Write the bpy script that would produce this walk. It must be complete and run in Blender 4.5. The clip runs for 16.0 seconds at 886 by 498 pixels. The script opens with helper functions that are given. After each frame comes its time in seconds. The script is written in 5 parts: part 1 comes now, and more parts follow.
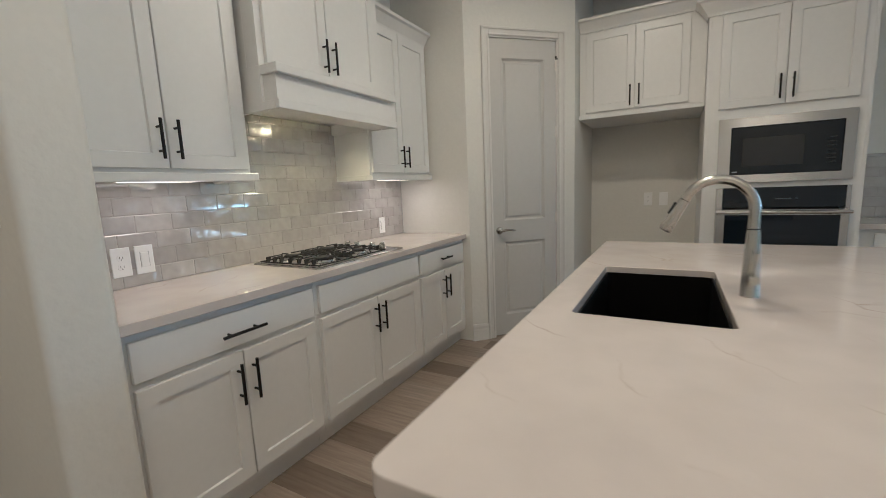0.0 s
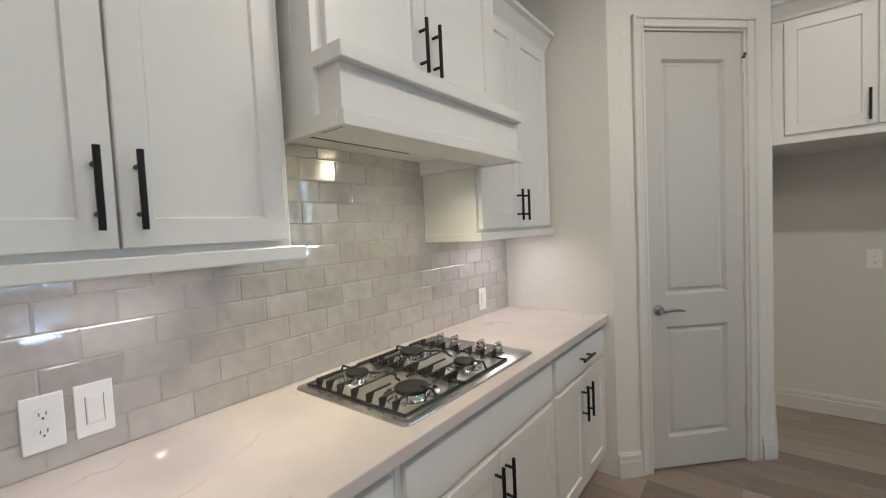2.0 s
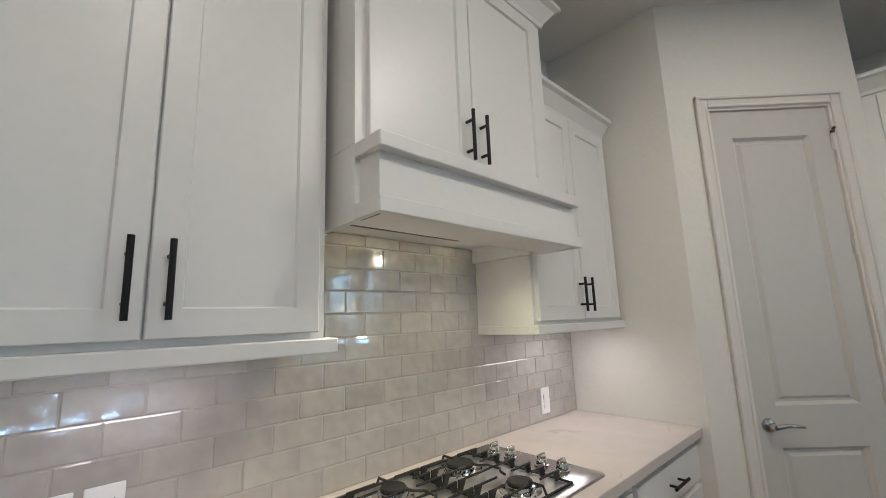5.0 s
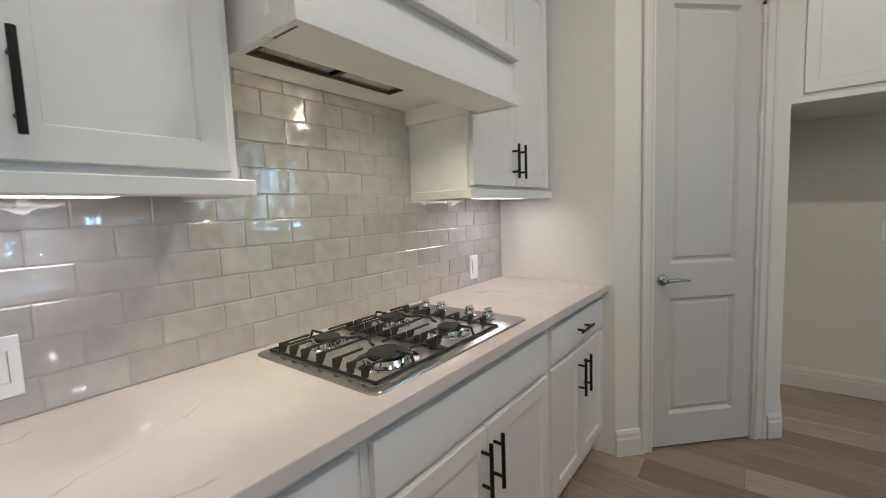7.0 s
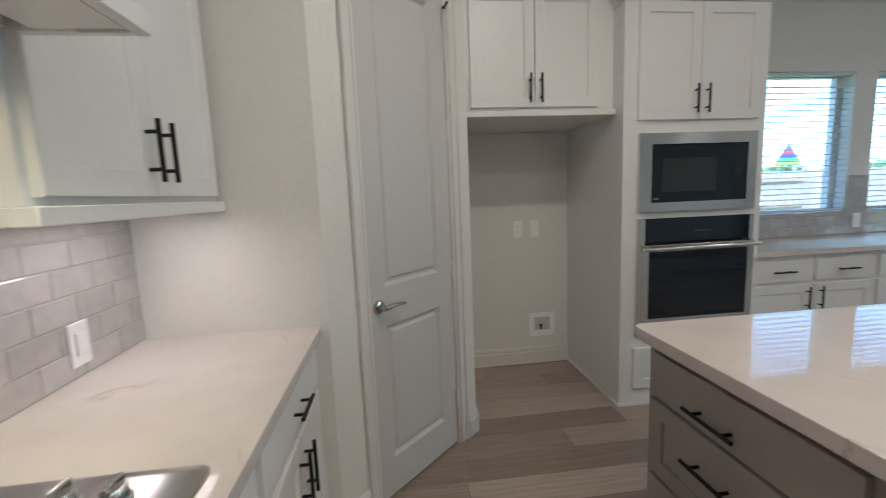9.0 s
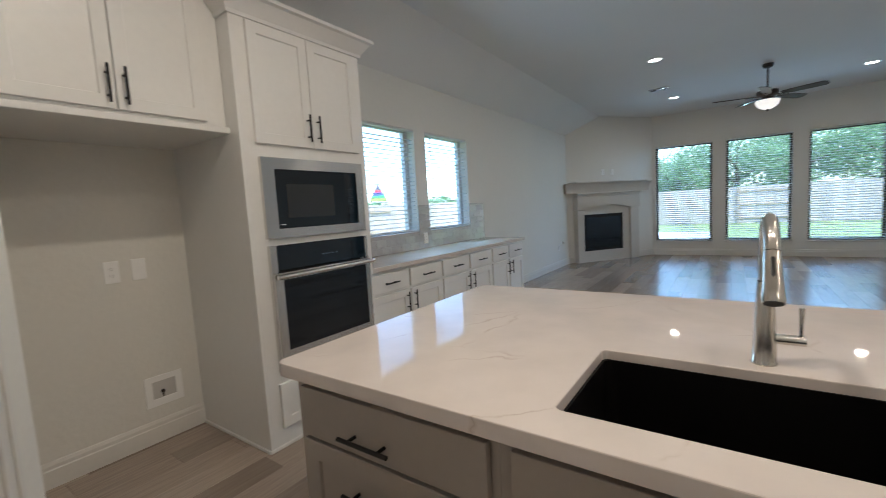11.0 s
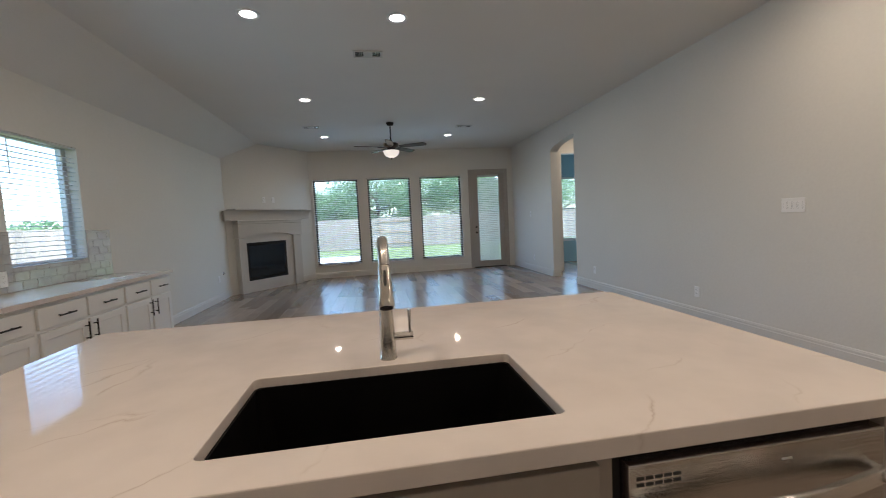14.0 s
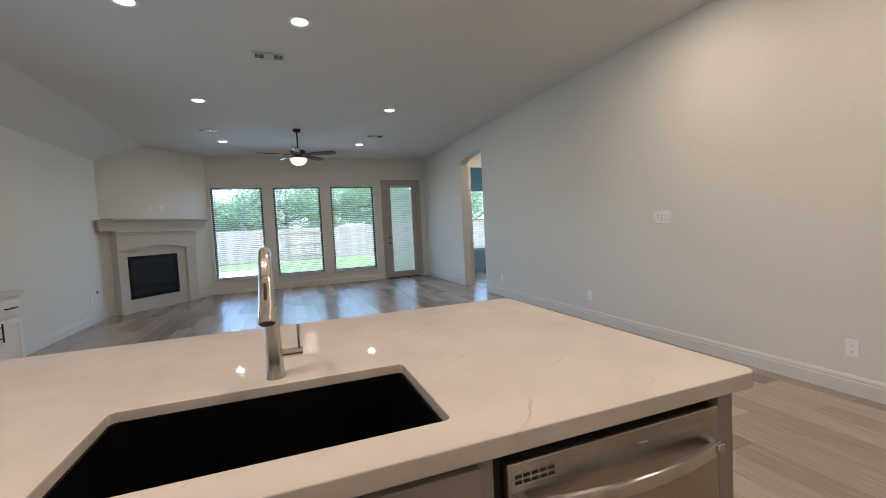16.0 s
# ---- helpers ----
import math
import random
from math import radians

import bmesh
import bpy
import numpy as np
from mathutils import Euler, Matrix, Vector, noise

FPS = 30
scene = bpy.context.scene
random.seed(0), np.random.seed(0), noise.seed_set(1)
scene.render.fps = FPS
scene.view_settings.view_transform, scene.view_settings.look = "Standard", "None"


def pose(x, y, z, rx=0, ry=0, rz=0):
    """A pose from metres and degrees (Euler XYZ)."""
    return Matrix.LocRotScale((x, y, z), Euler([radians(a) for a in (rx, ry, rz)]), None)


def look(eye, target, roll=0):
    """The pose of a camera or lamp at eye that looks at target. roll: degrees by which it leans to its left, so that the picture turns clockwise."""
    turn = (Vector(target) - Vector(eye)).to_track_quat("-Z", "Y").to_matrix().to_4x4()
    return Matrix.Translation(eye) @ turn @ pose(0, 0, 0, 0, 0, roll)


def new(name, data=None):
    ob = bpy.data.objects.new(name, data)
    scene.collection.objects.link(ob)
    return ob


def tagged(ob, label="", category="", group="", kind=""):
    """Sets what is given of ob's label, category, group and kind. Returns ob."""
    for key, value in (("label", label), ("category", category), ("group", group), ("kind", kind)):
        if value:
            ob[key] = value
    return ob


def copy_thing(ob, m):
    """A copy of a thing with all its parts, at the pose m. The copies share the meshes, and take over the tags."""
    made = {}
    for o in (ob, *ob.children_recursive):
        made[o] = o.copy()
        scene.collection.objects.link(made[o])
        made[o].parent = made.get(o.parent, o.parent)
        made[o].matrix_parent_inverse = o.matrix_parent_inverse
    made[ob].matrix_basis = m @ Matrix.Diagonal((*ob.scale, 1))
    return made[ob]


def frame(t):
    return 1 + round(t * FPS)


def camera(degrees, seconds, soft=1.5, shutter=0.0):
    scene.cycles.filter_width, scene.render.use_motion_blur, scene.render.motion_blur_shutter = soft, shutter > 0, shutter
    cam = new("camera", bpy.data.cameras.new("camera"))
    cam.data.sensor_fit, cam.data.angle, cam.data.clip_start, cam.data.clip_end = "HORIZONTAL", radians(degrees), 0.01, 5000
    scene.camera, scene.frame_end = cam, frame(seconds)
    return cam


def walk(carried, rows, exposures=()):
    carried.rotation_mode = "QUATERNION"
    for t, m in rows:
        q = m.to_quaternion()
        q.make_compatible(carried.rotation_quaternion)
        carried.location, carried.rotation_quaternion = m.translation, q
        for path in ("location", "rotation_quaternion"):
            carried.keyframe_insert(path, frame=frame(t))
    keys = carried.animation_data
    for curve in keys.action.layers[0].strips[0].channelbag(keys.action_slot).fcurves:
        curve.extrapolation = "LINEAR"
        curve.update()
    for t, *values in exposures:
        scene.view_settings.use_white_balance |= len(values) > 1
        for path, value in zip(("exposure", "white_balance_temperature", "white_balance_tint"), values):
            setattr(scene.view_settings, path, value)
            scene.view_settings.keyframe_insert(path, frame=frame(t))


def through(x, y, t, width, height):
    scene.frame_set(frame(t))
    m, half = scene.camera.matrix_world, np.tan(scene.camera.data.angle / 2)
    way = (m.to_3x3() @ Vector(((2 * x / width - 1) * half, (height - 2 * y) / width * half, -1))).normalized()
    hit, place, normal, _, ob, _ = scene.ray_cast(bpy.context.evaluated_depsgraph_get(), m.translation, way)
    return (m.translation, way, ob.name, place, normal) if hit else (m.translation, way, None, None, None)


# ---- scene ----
cam = camera(94.0, 16.0, soft=0.9, shutter=0.3)
PATH = [
    (0, (0.741, 0.555, 1.292), (-0.227, 2.281, 1.0), -2.5),
    (0.5, (0.415, 0.714, 1.314), (-0.523, 2.456, 1.022), -2.7),
    (1, (0.15, 0.887, 1.336), (-0.833, 2.609, 1.067), -2.7),
    (1.5, (-0.035, 1.058, 1.386), (-1.125, 2.721, 1.172), -2.6),
    (2, (-0.056, 1.263, 1.427), (-1.283, 2.84, 1.33), -2.7),
    (2.5, (-0.047, 1.364, 1.46), (-1.397, 2.838, 1.528), -2.6),
    (3, (-0.015, 1.365, 1.495), (-1.443, 2.741, 1.748), -2.2),
    (3.2, (-0.006, 1.361, 1.505), (-1.451, 2.705, 1.83), -2.1),
    (5.3, (-0.091, 1.391, 1.415), (-1.515, 2.754, 1.752), -1.9),
    (5.5, (-0.094, 1.396, 1.401), (-1.51, 2.781, 1.678), -1.9),
    (6, (-0.103, 1.405, 1.364), (-1.484, 2.848, 1.471), -2.1),
    (6.5, (-0.115, 1.416, 1.331), (-1.432, 2.919, 1.272), -2.1),
    (7, (-0.134, 1.422, 1.316), (-1.345, 3.003, 1.134), -2.1),
    (7.5, (-0.187, 1.485, 1.324), (-1.212, 3.185, 1.079), -2.5),
    (8, (-0.275, 1.66, 1.378), (-0.99, 3.506, 1.092), -2.1),
    (8.5, (-0.357, 1.84, 1.394), (-0.631, 3.802, 1.116), -2.2),
    (9, (-0.439, 2.017, 1.394), (-0.207, 3.986, 1.131), -2.3),
    (9.5, (-0.405, 2.124, 1.377), (0.288, 3.985, 1.136), -2.4),
    (10, (-0.392, 2.185, 1.38), (0.7, 3.846, 1.154), -2.6),
    (10.2, (-0.379, 2.189, 1.375), (0.838, 3.76, 1.158), -2.9),
    (12.3, (-0.278, 2.194, 1.322), (1.677, 2.586, 1.167), -2.8),
    (12.5, (-0.288, 2.181, 1.326), (1.683, 2.478, 1.173), -2.8),
    (13, (-0.296, 2.16, 1.33), (1.696, 2.247, 1.18), -2.9),
    (13.5, (-0.3, 2.151, 1.329), (1.691, 2.031, 1.184), -2.9),
    (14, (-0.309, 2.136, 1.332), (1.662, 1.823, 1.192), -2.9),
    (14.5, (-0.317, 2.109, 1.332), (1.618, 1.622, 1.199), -2.9),
    (15, (-0.313, 2.092, 1.327), (1.584, 1.469, 1.202), -2.9),
    (15.5, (-0.317, 2.082, 1.326), (1.552, 1.383, 1.208), -2.9),
    (16, (-0.321, 2.067, 1.326), (1.547, 1.362, 1.217), -2.9),
]
walk(cam, [(t, look(eye, target, roll)) for t, eye, target, roll in PATH],
     [(0, 3.03, 5150, 5), (1, 3.34, 5080, 6), (2, 3.3, 5050, 6), (3, 3.18, 5000, 6), (5.5, 3.1, 4980, 6), (7, 3.2, 4940, 6), (8, 3.44, 4950, 6), (8.5, 3.45, 4940, 6), (9, 3.15, 4970, 6), (9.5, 3.05, 5000, 6), (10, 3.26, 5020, 6), (12.5, 3.07, 5600, 11), (13, 2.99, 5580, 11), (14, 3.03, 5700, 12), (14.5, 3.12, 5800, 13), (16, 3.29, 5700, 12)])

# ---------------- world, sun, exposure ----------------
world = bpy.data.worlds.new("sky")
scene.world = world
world.use_nodes = True
wn = world.node_tree
sky = wn.nodes.new("ShaderNodeTexSky")
sky.sky_type, sky.sun_disc = 'NISHITA', False
sky.sun_elevation, sky.sun_rotation = radians(62), radians(212)
sky.dust_density, sky.ozone_density = 1.6, 1.0
wn.links.new(sky.outputs[0], wn.nodes["Background"].inputs[0])
wn.nodes["Background"].inputs[1].default_value = 0.115
sun = new("sun", bpy.data.lights.new("sun", 'SUN'))
sun.data.energy, sun.data.angle, sun.data.color = 1.1, radians(8), (1.0, 0.95, 0.86)
sun.matrix_world = look((-11.3, -18, 40), (0, 0, 0))

CEIL = 3.2          # main ceiling
KCEIL = 3.05        # kitchen ceiling
LOW = 2.79          # ceiling at the window wall
CAN_W, UNDER_W, HOOD_W, SKY_W = 1.25, 0.064, 0.22, 0.8
WARM = (1.0, 0.75, 0.50)


# ---------------- materials ----------------
def nodes_of(name):
    m = bpy.data.materials.new(name)
    m.use_nodes = True
    nt = m.node_tree
    return m, nt, nt.nodes["Principled BSDF"]


def nd(nt, kind, **inputs):
    n = nt.nodes.new(kind)
    for k, v in inputs.items():
        n.inputs[k].default_value = v
    return n


def ramp(nt, fac, stops):
    r = nt.nodes.new("ShaderNodeValToRGB")
    els = r.color_ramp.elements
    while len(els) < len(stops):
        els.new(0.5)
    for e, (p, c) in zip(els, stops):
        e.position, e.color = p, (*c, 1)
    nt.links.new(fac, r.inputs[0])
    return r


def surface(name, col, rough=0.5, metal=0.0, vary=0.06, grain=40.0, bump=0.05, big=1.3, stretch=(1, 1, 1), coat=0.0, per_piece=0.0, spec=0.5, depth=0.002, brushed=0.0):
    """Paint, metal or stone with variation at two scales and a fine relief, at world size."""
    m, nt, b = nodes_of(name)
    geo = nt.nodes.new("ShaderNodeNewGeometry")
    mp = nd(nt, "ShaderNodeMapping", Scale=stretch)
    nt.links.new(geo.outputs["Position"], mp.inputs["Vector"])
    fine = nd(nt, "ShaderNodeTexNoise", Scale=grain, Detail=4.0)
    wide = nd(nt, "ShaderNodeTexNoise", Scale=big, Detail=3.0)
    for n in (fine, wide):
        nt.links.new(mp.outputs[0], n.inputs["Vector"])
    add = nt.nodes.new("ShaderNodeMath")
    add.operation = 'ADD'
    nt.links.new(fine.outputs[0], add.inputs[0])
    nt.links.new(wide.outputs[0], add.inputs[1])
    half = nt.nodes.new("ShaderNodeMath")
    half.operation, half.inputs[1].default_value = 'MULTIPLY', 0.5
    nt.links.new(add.outputs[0], half.inputs[0])
    lo = tuple(max(0, c * (1 - vary)) for c in col)
    hi = tuple(min(1, c * (1 + vary)) for c in col)
    r = ramp(nt, half.outputs[0], [(0.3, lo), (0.7, hi)])
    out = r.outputs[0]
    if per_piece:
        info = nt.nodes.new("ShaderNodeObjectInfo")
        hsv = nt.nodes.new("ShaderNodeHueSaturation")
        mr = nd(nt, "ShaderNodeMapRange")
        mr.inputs["To Min"].default_value, mr.inputs["To Max"].default_value = 1 - per_piece, 1 + per_piece
        nt.links.new(info.outputs["Random"], mr.inputs["Value"])
        nt.links.new(mr.outputs[0], hsv.inputs["Value"])
        nt.links.new(out, hsv.inputs["Color"])
        out = hsv.outputs[0]
    nt.links.new(out, b.inputs["Base Color"])
    b.inputs["Metallic"].default_value = metal
    b.inputs["Coat Weight"].default_value = coat
    b.inputs["Anisotropic"].default_value = brushed
    b.inputs["Anisotropic Rotation"].default_value = 0.25 if brushed else 0.0
    b.inputs["Specular IOR Level"].default_value = spec
    rr = nd(nt, "ShaderNodeMapRange")
    rr.inputs["To Min"].default_value, rr.inputs["To Max"].default_value = max(0.02, rough * 0.85), min(1, rough * 1.15)
    nt.links.new(half.outputs[0], rr.inputs["Value"])
    nt.links.new(rr.outputs[0], b.inputs["Roughness"])
    if bump:
        bp = nd(nt, "ShaderNodeBump", Strength=bump, Distance=depth)
        nt.links.new(fine.outputs[0], bp.inputs["Height"])
        nt.links.new(bp.outputs[0], b.inputs["Normal"])
    return m


def quartz():
    """White quartz with sparse, thin brown-grey veins."""
    m, nt, b = nodes_of("white_quartz")
    geo = nt.nodes.new("ShaderNodeNewGeometry")
    warp = nd(nt, "ShaderNodeTexNoise", Scale=2.6, Detail=5.0)
    nt.links.new(geo.outputs["Position"], warp.inputs["Vector"])
    sc = nt.nodes.new("ShaderNodeVectorMath")
    sc.operation = 'SCALE'
    sc.inputs["Scale"].default_value = 0.35
    nt.links.new(warp.outputs["Color"], sc.inputs[0])
    ad = nt.nodes.new("ShaderNodeVectorMath")
    ad.operation = 'ADD'
    nt.links.new(geo.outputs["Position"], ad.inputs[0])
    nt.links.new(sc.outputs[0], ad.inputs[1])
    turn = nd(nt, "ShaderNodeMapping", Rotation=(0, 0, radians(53)))
    nt.links.new(ad.outputs[0], turn.inputs["Vector"])
    lay = nd(nt, "ShaderNodeMapping", Scale=(0.75, 2.3, 1))
    nt.links.new(turn.outputs[0], lay.inputs["Vector"])
    vor = nd(nt, "ShaderNodeTexVoronoi", Scale=1.3)
    vor.feature = 'DISTANCE_TO_EDGE'
    nt.links.new(lay.outputs[0], vor.inputs["Vector"])
    line = ramp(nt, vor.outputs["Distance"], [(0.0, (1, 1, 1)), (0.004, (0.5, 0.5, 0.5)), (0.016, (0, 0, 0))])
    gate = nd(nt, "ShaderNodeTexNoise", Scale=5.0, Detail=5.0)
    nt.links.new(geo.outputs["Position"], gate.inputs["Vector"])
    gr = ramp(nt, gate.outputs[0], [(0.51, (0, 0, 0)), (0.67, (0.75, 0.75, 0.75))])
    mul = nt.nodes.new("ShaderNodeMath")
    mul.operation = 'MULTIPLY'
    nt.links.new(line.outputs[0], mul.inputs[0])
    nt.links.new(gr.outputs[0], mul.inputs[1])
    cloud = nd(nt, "ShaderNodeTexNoise", Scale=5.0, Detail=6.0)
    nt.links.new(geo.outputs["Position"], cloud.inputs["Vector"])
    base = ramp(nt, cloud.outputs[0], [(0.3, (0.575, 0.525, 0.49)), (0.65, (0.645, 0.59, 0.55))])
    mx = nt.nodes.new("ShaderNodeMixRGB")
    mx.inputs[2].default_value = (0.39, 0.32, 0.26, 1)
    nt.links.new(mul.outputs[0], mx.inputs[0])
    nt.links.new(base.outputs[0], mx.inputs[1])
    nt.links.new(mx.outputs[0], b.inputs["Base Color"])
    b.inputs["Roughness"].default_value = 0.035
    b.inputs["Specular IOR Level"].default_value = 0.3
    return m


def planks():
    """Grey-brown oak plank; tone by piece, grain along x."""
    m, nt, b = nodes_of("oak_plank")
    geo = nt.nodes.new("ShaderNodeNewGeometry")
    info = nt.nodes.new("ShaderNodeObjectInfo")
    rnd = nt.nodes.new("ShaderNodeMath")
    rnd.operation = 'ADD'
    nt.links.new(info.outputs["Random"], rnd.inputs[0])
    nt.links.new(geo.outputs["Random Per Island"], rnd.inputs[1])
    fr = nt.nodes.new("ShaderNodeMath")
    fr.operation = 'FRACT'
    nt.links.new(rnd.outputs[0], fr.inputs[0])
    tone = ramp(nt, fr.outputs[0], [(0.0, (0.225, 0.175, 0.135)), (0.35, (0.30, 0.24, 0.192)), (0.7, (0.36, 0.293, 0.238)), (1.0, (0.45, 0.375, 0.312))])
    mp = nd(nt, "ShaderNodeMapping", Scale=(1.6, 26, 1))
    off = nt.nodes.new("ShaderNodeVectorMath")
    off.operation = 'ADD'
    cmb = nt.nodes.new("ShaderNodeCombineXYZ")
    big = nt.nodes.new("ShaderNodeMath")
    big.operation, big.inputs[1].default_value = 'MULTIPLY', 37.0
    nt.links.new(fr.outputs[0], big.inputs[0])
    nt.links.new(big.outputs[0], cmb.inputs[0])
    nt.links.new(geo.outputs["Position"], off.inputs[0])
    nt.links.new(cmb.outputs[0], off.inputs[1])
    nt.links.new(off.outputs[0], mp.inputs["Vector"])
    grain = nd(nt, "ShaderNodeTexNoise", Scale=2.2, Detail=7.0, Roughness=0.65, Distortion=0.6)
    nt.links.new(mp.outputs[0], grain.inputs["Vector"])
    gr = ramp(nt, grain.outputs[0], [(0.3, (0.78, 0.775, 0.77)), (0.65, (1.06, 1.06, 1.06))])
    mx = nt.nodes.new("ShaderNodeMixRGB")
    mx.blend_type = 'MULTIPLY'
    mx.inputs[0].default_value = 1.0
    nt.links.new(tone.outputs[0], mx.inputs[1])
    nt.links.new(gr.outputs[0], mx.inputs[2])
    nt.links.new(mx.outputs[0], b.inputs["Base Color"])
    b.inputs["Roughness"].default_value = 0.23
    b.inputs["Specular IOR Level"].default_value = 0.9
    bp = nd(nt, "ShaderNodeBump", Strength=0.07, Distance=0.002)
    nt.links.new(grain.outputs[0], bp.inputs["Height"])
    nt.links.new(bp.outputs[0], b.inputs["Normal"])
    return m


def glazed_tile():
    """Hand-made glossy tile: wavy glaze, tone by piece."""
    m, nt, b = nodes_of("glazed_tile")
    geo = nt.nodes.new("ShaderNodeNewGeometry")
    info = nt.nodes.new("ShaderNodeObjectInfo")
    tone = ramp(nt, info.outputs["Random"], [(0.0, (0.42, 0.395, 0.37)), (0.5, (0.455, 0.43, 0.405)), (1.0, (0.49, 0.465, 0.435))])
    cl = nd(nt, "ShaderNodeTexNoise", Scale=18.0, Detail=3.0)
    nt.links.new(geo.outputs["Position"], cl.inputs["Vector"])
    cr = ramp(nt, cl.outputs[0], [(0.3, (0.93, 0.93, 0.93)), (0.7, (1.05, 1.05, 1.05))])
    mx = nt.nodes.new("ShaderNodeMixRGB")
    mx.blend_type = 'MULTIPLY'
    mx.inputs[0].default_value = 1.0
    nt.links.new(tone.outputs[0], mx.inputs[1])
    nt.links.new(cr.outputs[0], mx.inputs[2])
    nt.links.new(mx.outputs[0], b.inputs["Base Color"])
    b.inputs["Roughness"].default_value = 0.05
    b.inputs["Specular IOR Level"].default_value = 1.0
    b.inputs["Coat Weight"].default_value = 0.9
    b.inputs["Coat Roughness"].default_value = 0.03
    b.inputs["Coat IOR"].default_value = 1.7
    wv = nd(nt, "ShaderNodeTexNoise", Scale=13.0, Detail=1.0)
    nt.links.new(geo.outputs["Position"], wv.inputs["Vector"])
    bp = nd(nt, "ShaderNodeBump", Strength=0.6, Distance=0.016)
    nt.links.new(wv.outputs[0], bp.inputs["Height"])
    nt.links.new(bp.outputs[0], b.inputs["Normal"])
    return m


def clear_glass():
    m, nt, b = nodes_of("clear_glass")
    nt.nodes.remove(b)
    tr = nd(nt, "ShaderNodeBsdfTransparent", Color=(0.93, 0.96, 0.96, 1))
    gl = nd(nt, "ShaderNodeBsdfGlossy", Roughness=0.02)
    mx = nd(nt, "ShaderNodeMixShader", Fac=0.06)
    nt.links.new(tr.outputs[0], mx.inputs[1])
    nt.links.new(gl.outputs[0], mx.inputs[2])
    nt.links.new(mx.outputs[0], nt.nodes["Material Output"].inputs[0])
    return m


def slat_vinyl(name, share_through, front=(0.78, 0.78, 0.77), through=(0.72, 0.76, 0.78)):
    """White slats that let some daylight through."""
    m, nt, b = nodes_of(name)
    b.inputs["Base Color"].default_value = (*front, 1)
    b.inputs["Roughness"].default_value = 0.45
    tl = nd(nt, "ShaderNodeBsdfTranslucent", Color=(*through, 1))
    mx = nd(nt, "ShaderNodeMixShader", Fac=share_through)
    nt.links.new(b.outputs[0], mx.inputs[1])
    nt.links.new(tl.outputs[0], mx.inputs[2])
    nt.links.new(mx.outputs[0], nt.nodes["Material Output"].inputs[0])
    return m


def glow(name, col, strength):
    m, nt, b = nodes_of(name)
    b.inputs["Base Color"].default_value = (*col, 1)
    b.inputs["Emission Color"].default_value = (*col, 1)
    b.inputs["Emission Strength"].default_value = strength
    return m


WALL = surface("wall_paint", (0.715, 0.70, 0.652), 0.75, vary=0.03, grain=38, bump=0.36, depth=0.004, big=0.8)
BLUEGREY = surface("blue_grey_wall", (0.30, 0.43, 0.48), 0.7, vary=0.03, grain=38, bump=0.3, depth=0.003, big=0.8)
CEILP = surface("ceiling_paint", (0.72, 0.71, 0.68), 0.85, vary=0.03, grain=70, bump=0.2, depth=0.003)
TRIM = surface("trim_paint", (0.68, 0.66, 0.62), 0.4, vary=0.03, grain=30, bump=0.03)
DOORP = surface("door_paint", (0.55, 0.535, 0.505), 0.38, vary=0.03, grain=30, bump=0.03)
CAB = surface("white_cabinet_paint", (0.74, 0.735, 0.715), 0.36, vary=0.025, grain=35, bump=0.03)
TAUPE = surface("taupe_cabinet_paint", (0.30, 0.265, 0.23), 0.42, vary=0.04, grain=35, bump=0.03)
BLACK = surface("black_metal", (0.016, 0.015, 0.015), 0.42, metal=0.6, vary=0.2, grain=80, bump=0.02)
IRON = surface("cast_iron", (0.02, 0.019, 0.018), 0.6, metal=0.2, vary=0.25, grain=150, bump=0.2)
STEEL = surface("brushed_steel", (0.68, 0.665, 0.64), 0.24, metal=1.0, vary=0.03, grain=30, bump=0.02, stretch=(0.1, 0.1, 20), brushed=0.95)
# Steel with shade worked into its colour for the dishwasher; also the cooktop deck.
DARKENED_STEEL = surface("darkened_steel", (0.50, 0.485, 0.465), 0.18, metal=1.0, vary=0.03, grain=30, bump=0.3, stretch=(0.1, 0.1, 20))
TRAY = surface("satin_steel", (0.74, 0.71, 0.66), 0.33, metal=1.0, vary=0.04, grain=60, bump=0.01)
NICKEL = surface("brushed_nickel", (0.56, 0.54, 0.50), 0.24, metal=1.0, vary=0.05, grain=60, bump=0.01)
CHROME = surface("polished_steel", (0.66, 0.64, 0.61), 0.1, metal=1.0, vary=0.04, grain=40, bump=0.0)
BGLASS = surface("black_glass", (0.005, 0.009, 0.015), 0.05, spec=0.55, vary=0.1, grain=5, bump=0.0)
BGLASS2 = surface("grey_glass", (0.03, 0.032, 0.035), 0.08, vary=0.1, grain=5, bump=0.0)
COMPOSITE = surface("black_composite", (0.004, 0.0035, 0.0035), 0.5, spec=0.1, vary=0.3, grain=300, bump=0.1)
PLASTIC = surface("white_plastic", (0.86, 0.855, 0.84), 0.3, vary=0.02, grain=20, bump=0.0)
DARK = surface("dark_slot", (0.02, 0.02, 0.02), 0.6, vary=0.1, grain=20, bump=0.0)
GROUT = surface("grout", (0.40, 0.378, 0.354), 0.85, vary=0.06, grain=120, bump=0.2)
SUB = surface("floor_joint", (0.10, 0.08, 0.065), 0.8, vary=0.1, grain=60, bump=0.1)
SLAT = slat_vinyl("white_blind_slat", 0.38)
SLAT_THIN = slat_vinyl("thin_white_slat", 0.5, through=(0.82, 0.78, 0.72))
# Much darker sash colour, used on the three tall windows only.
SASH = surface("dark_sash", (0.06, 0.055, 0.05), 0.45, vary=0.1, grain=20, bump=0.0)
VINYL = surface("window_vinyl", (0.55, 0.54, 0.52), 0.4, vary=0.02, grain=20, bump=0.0)
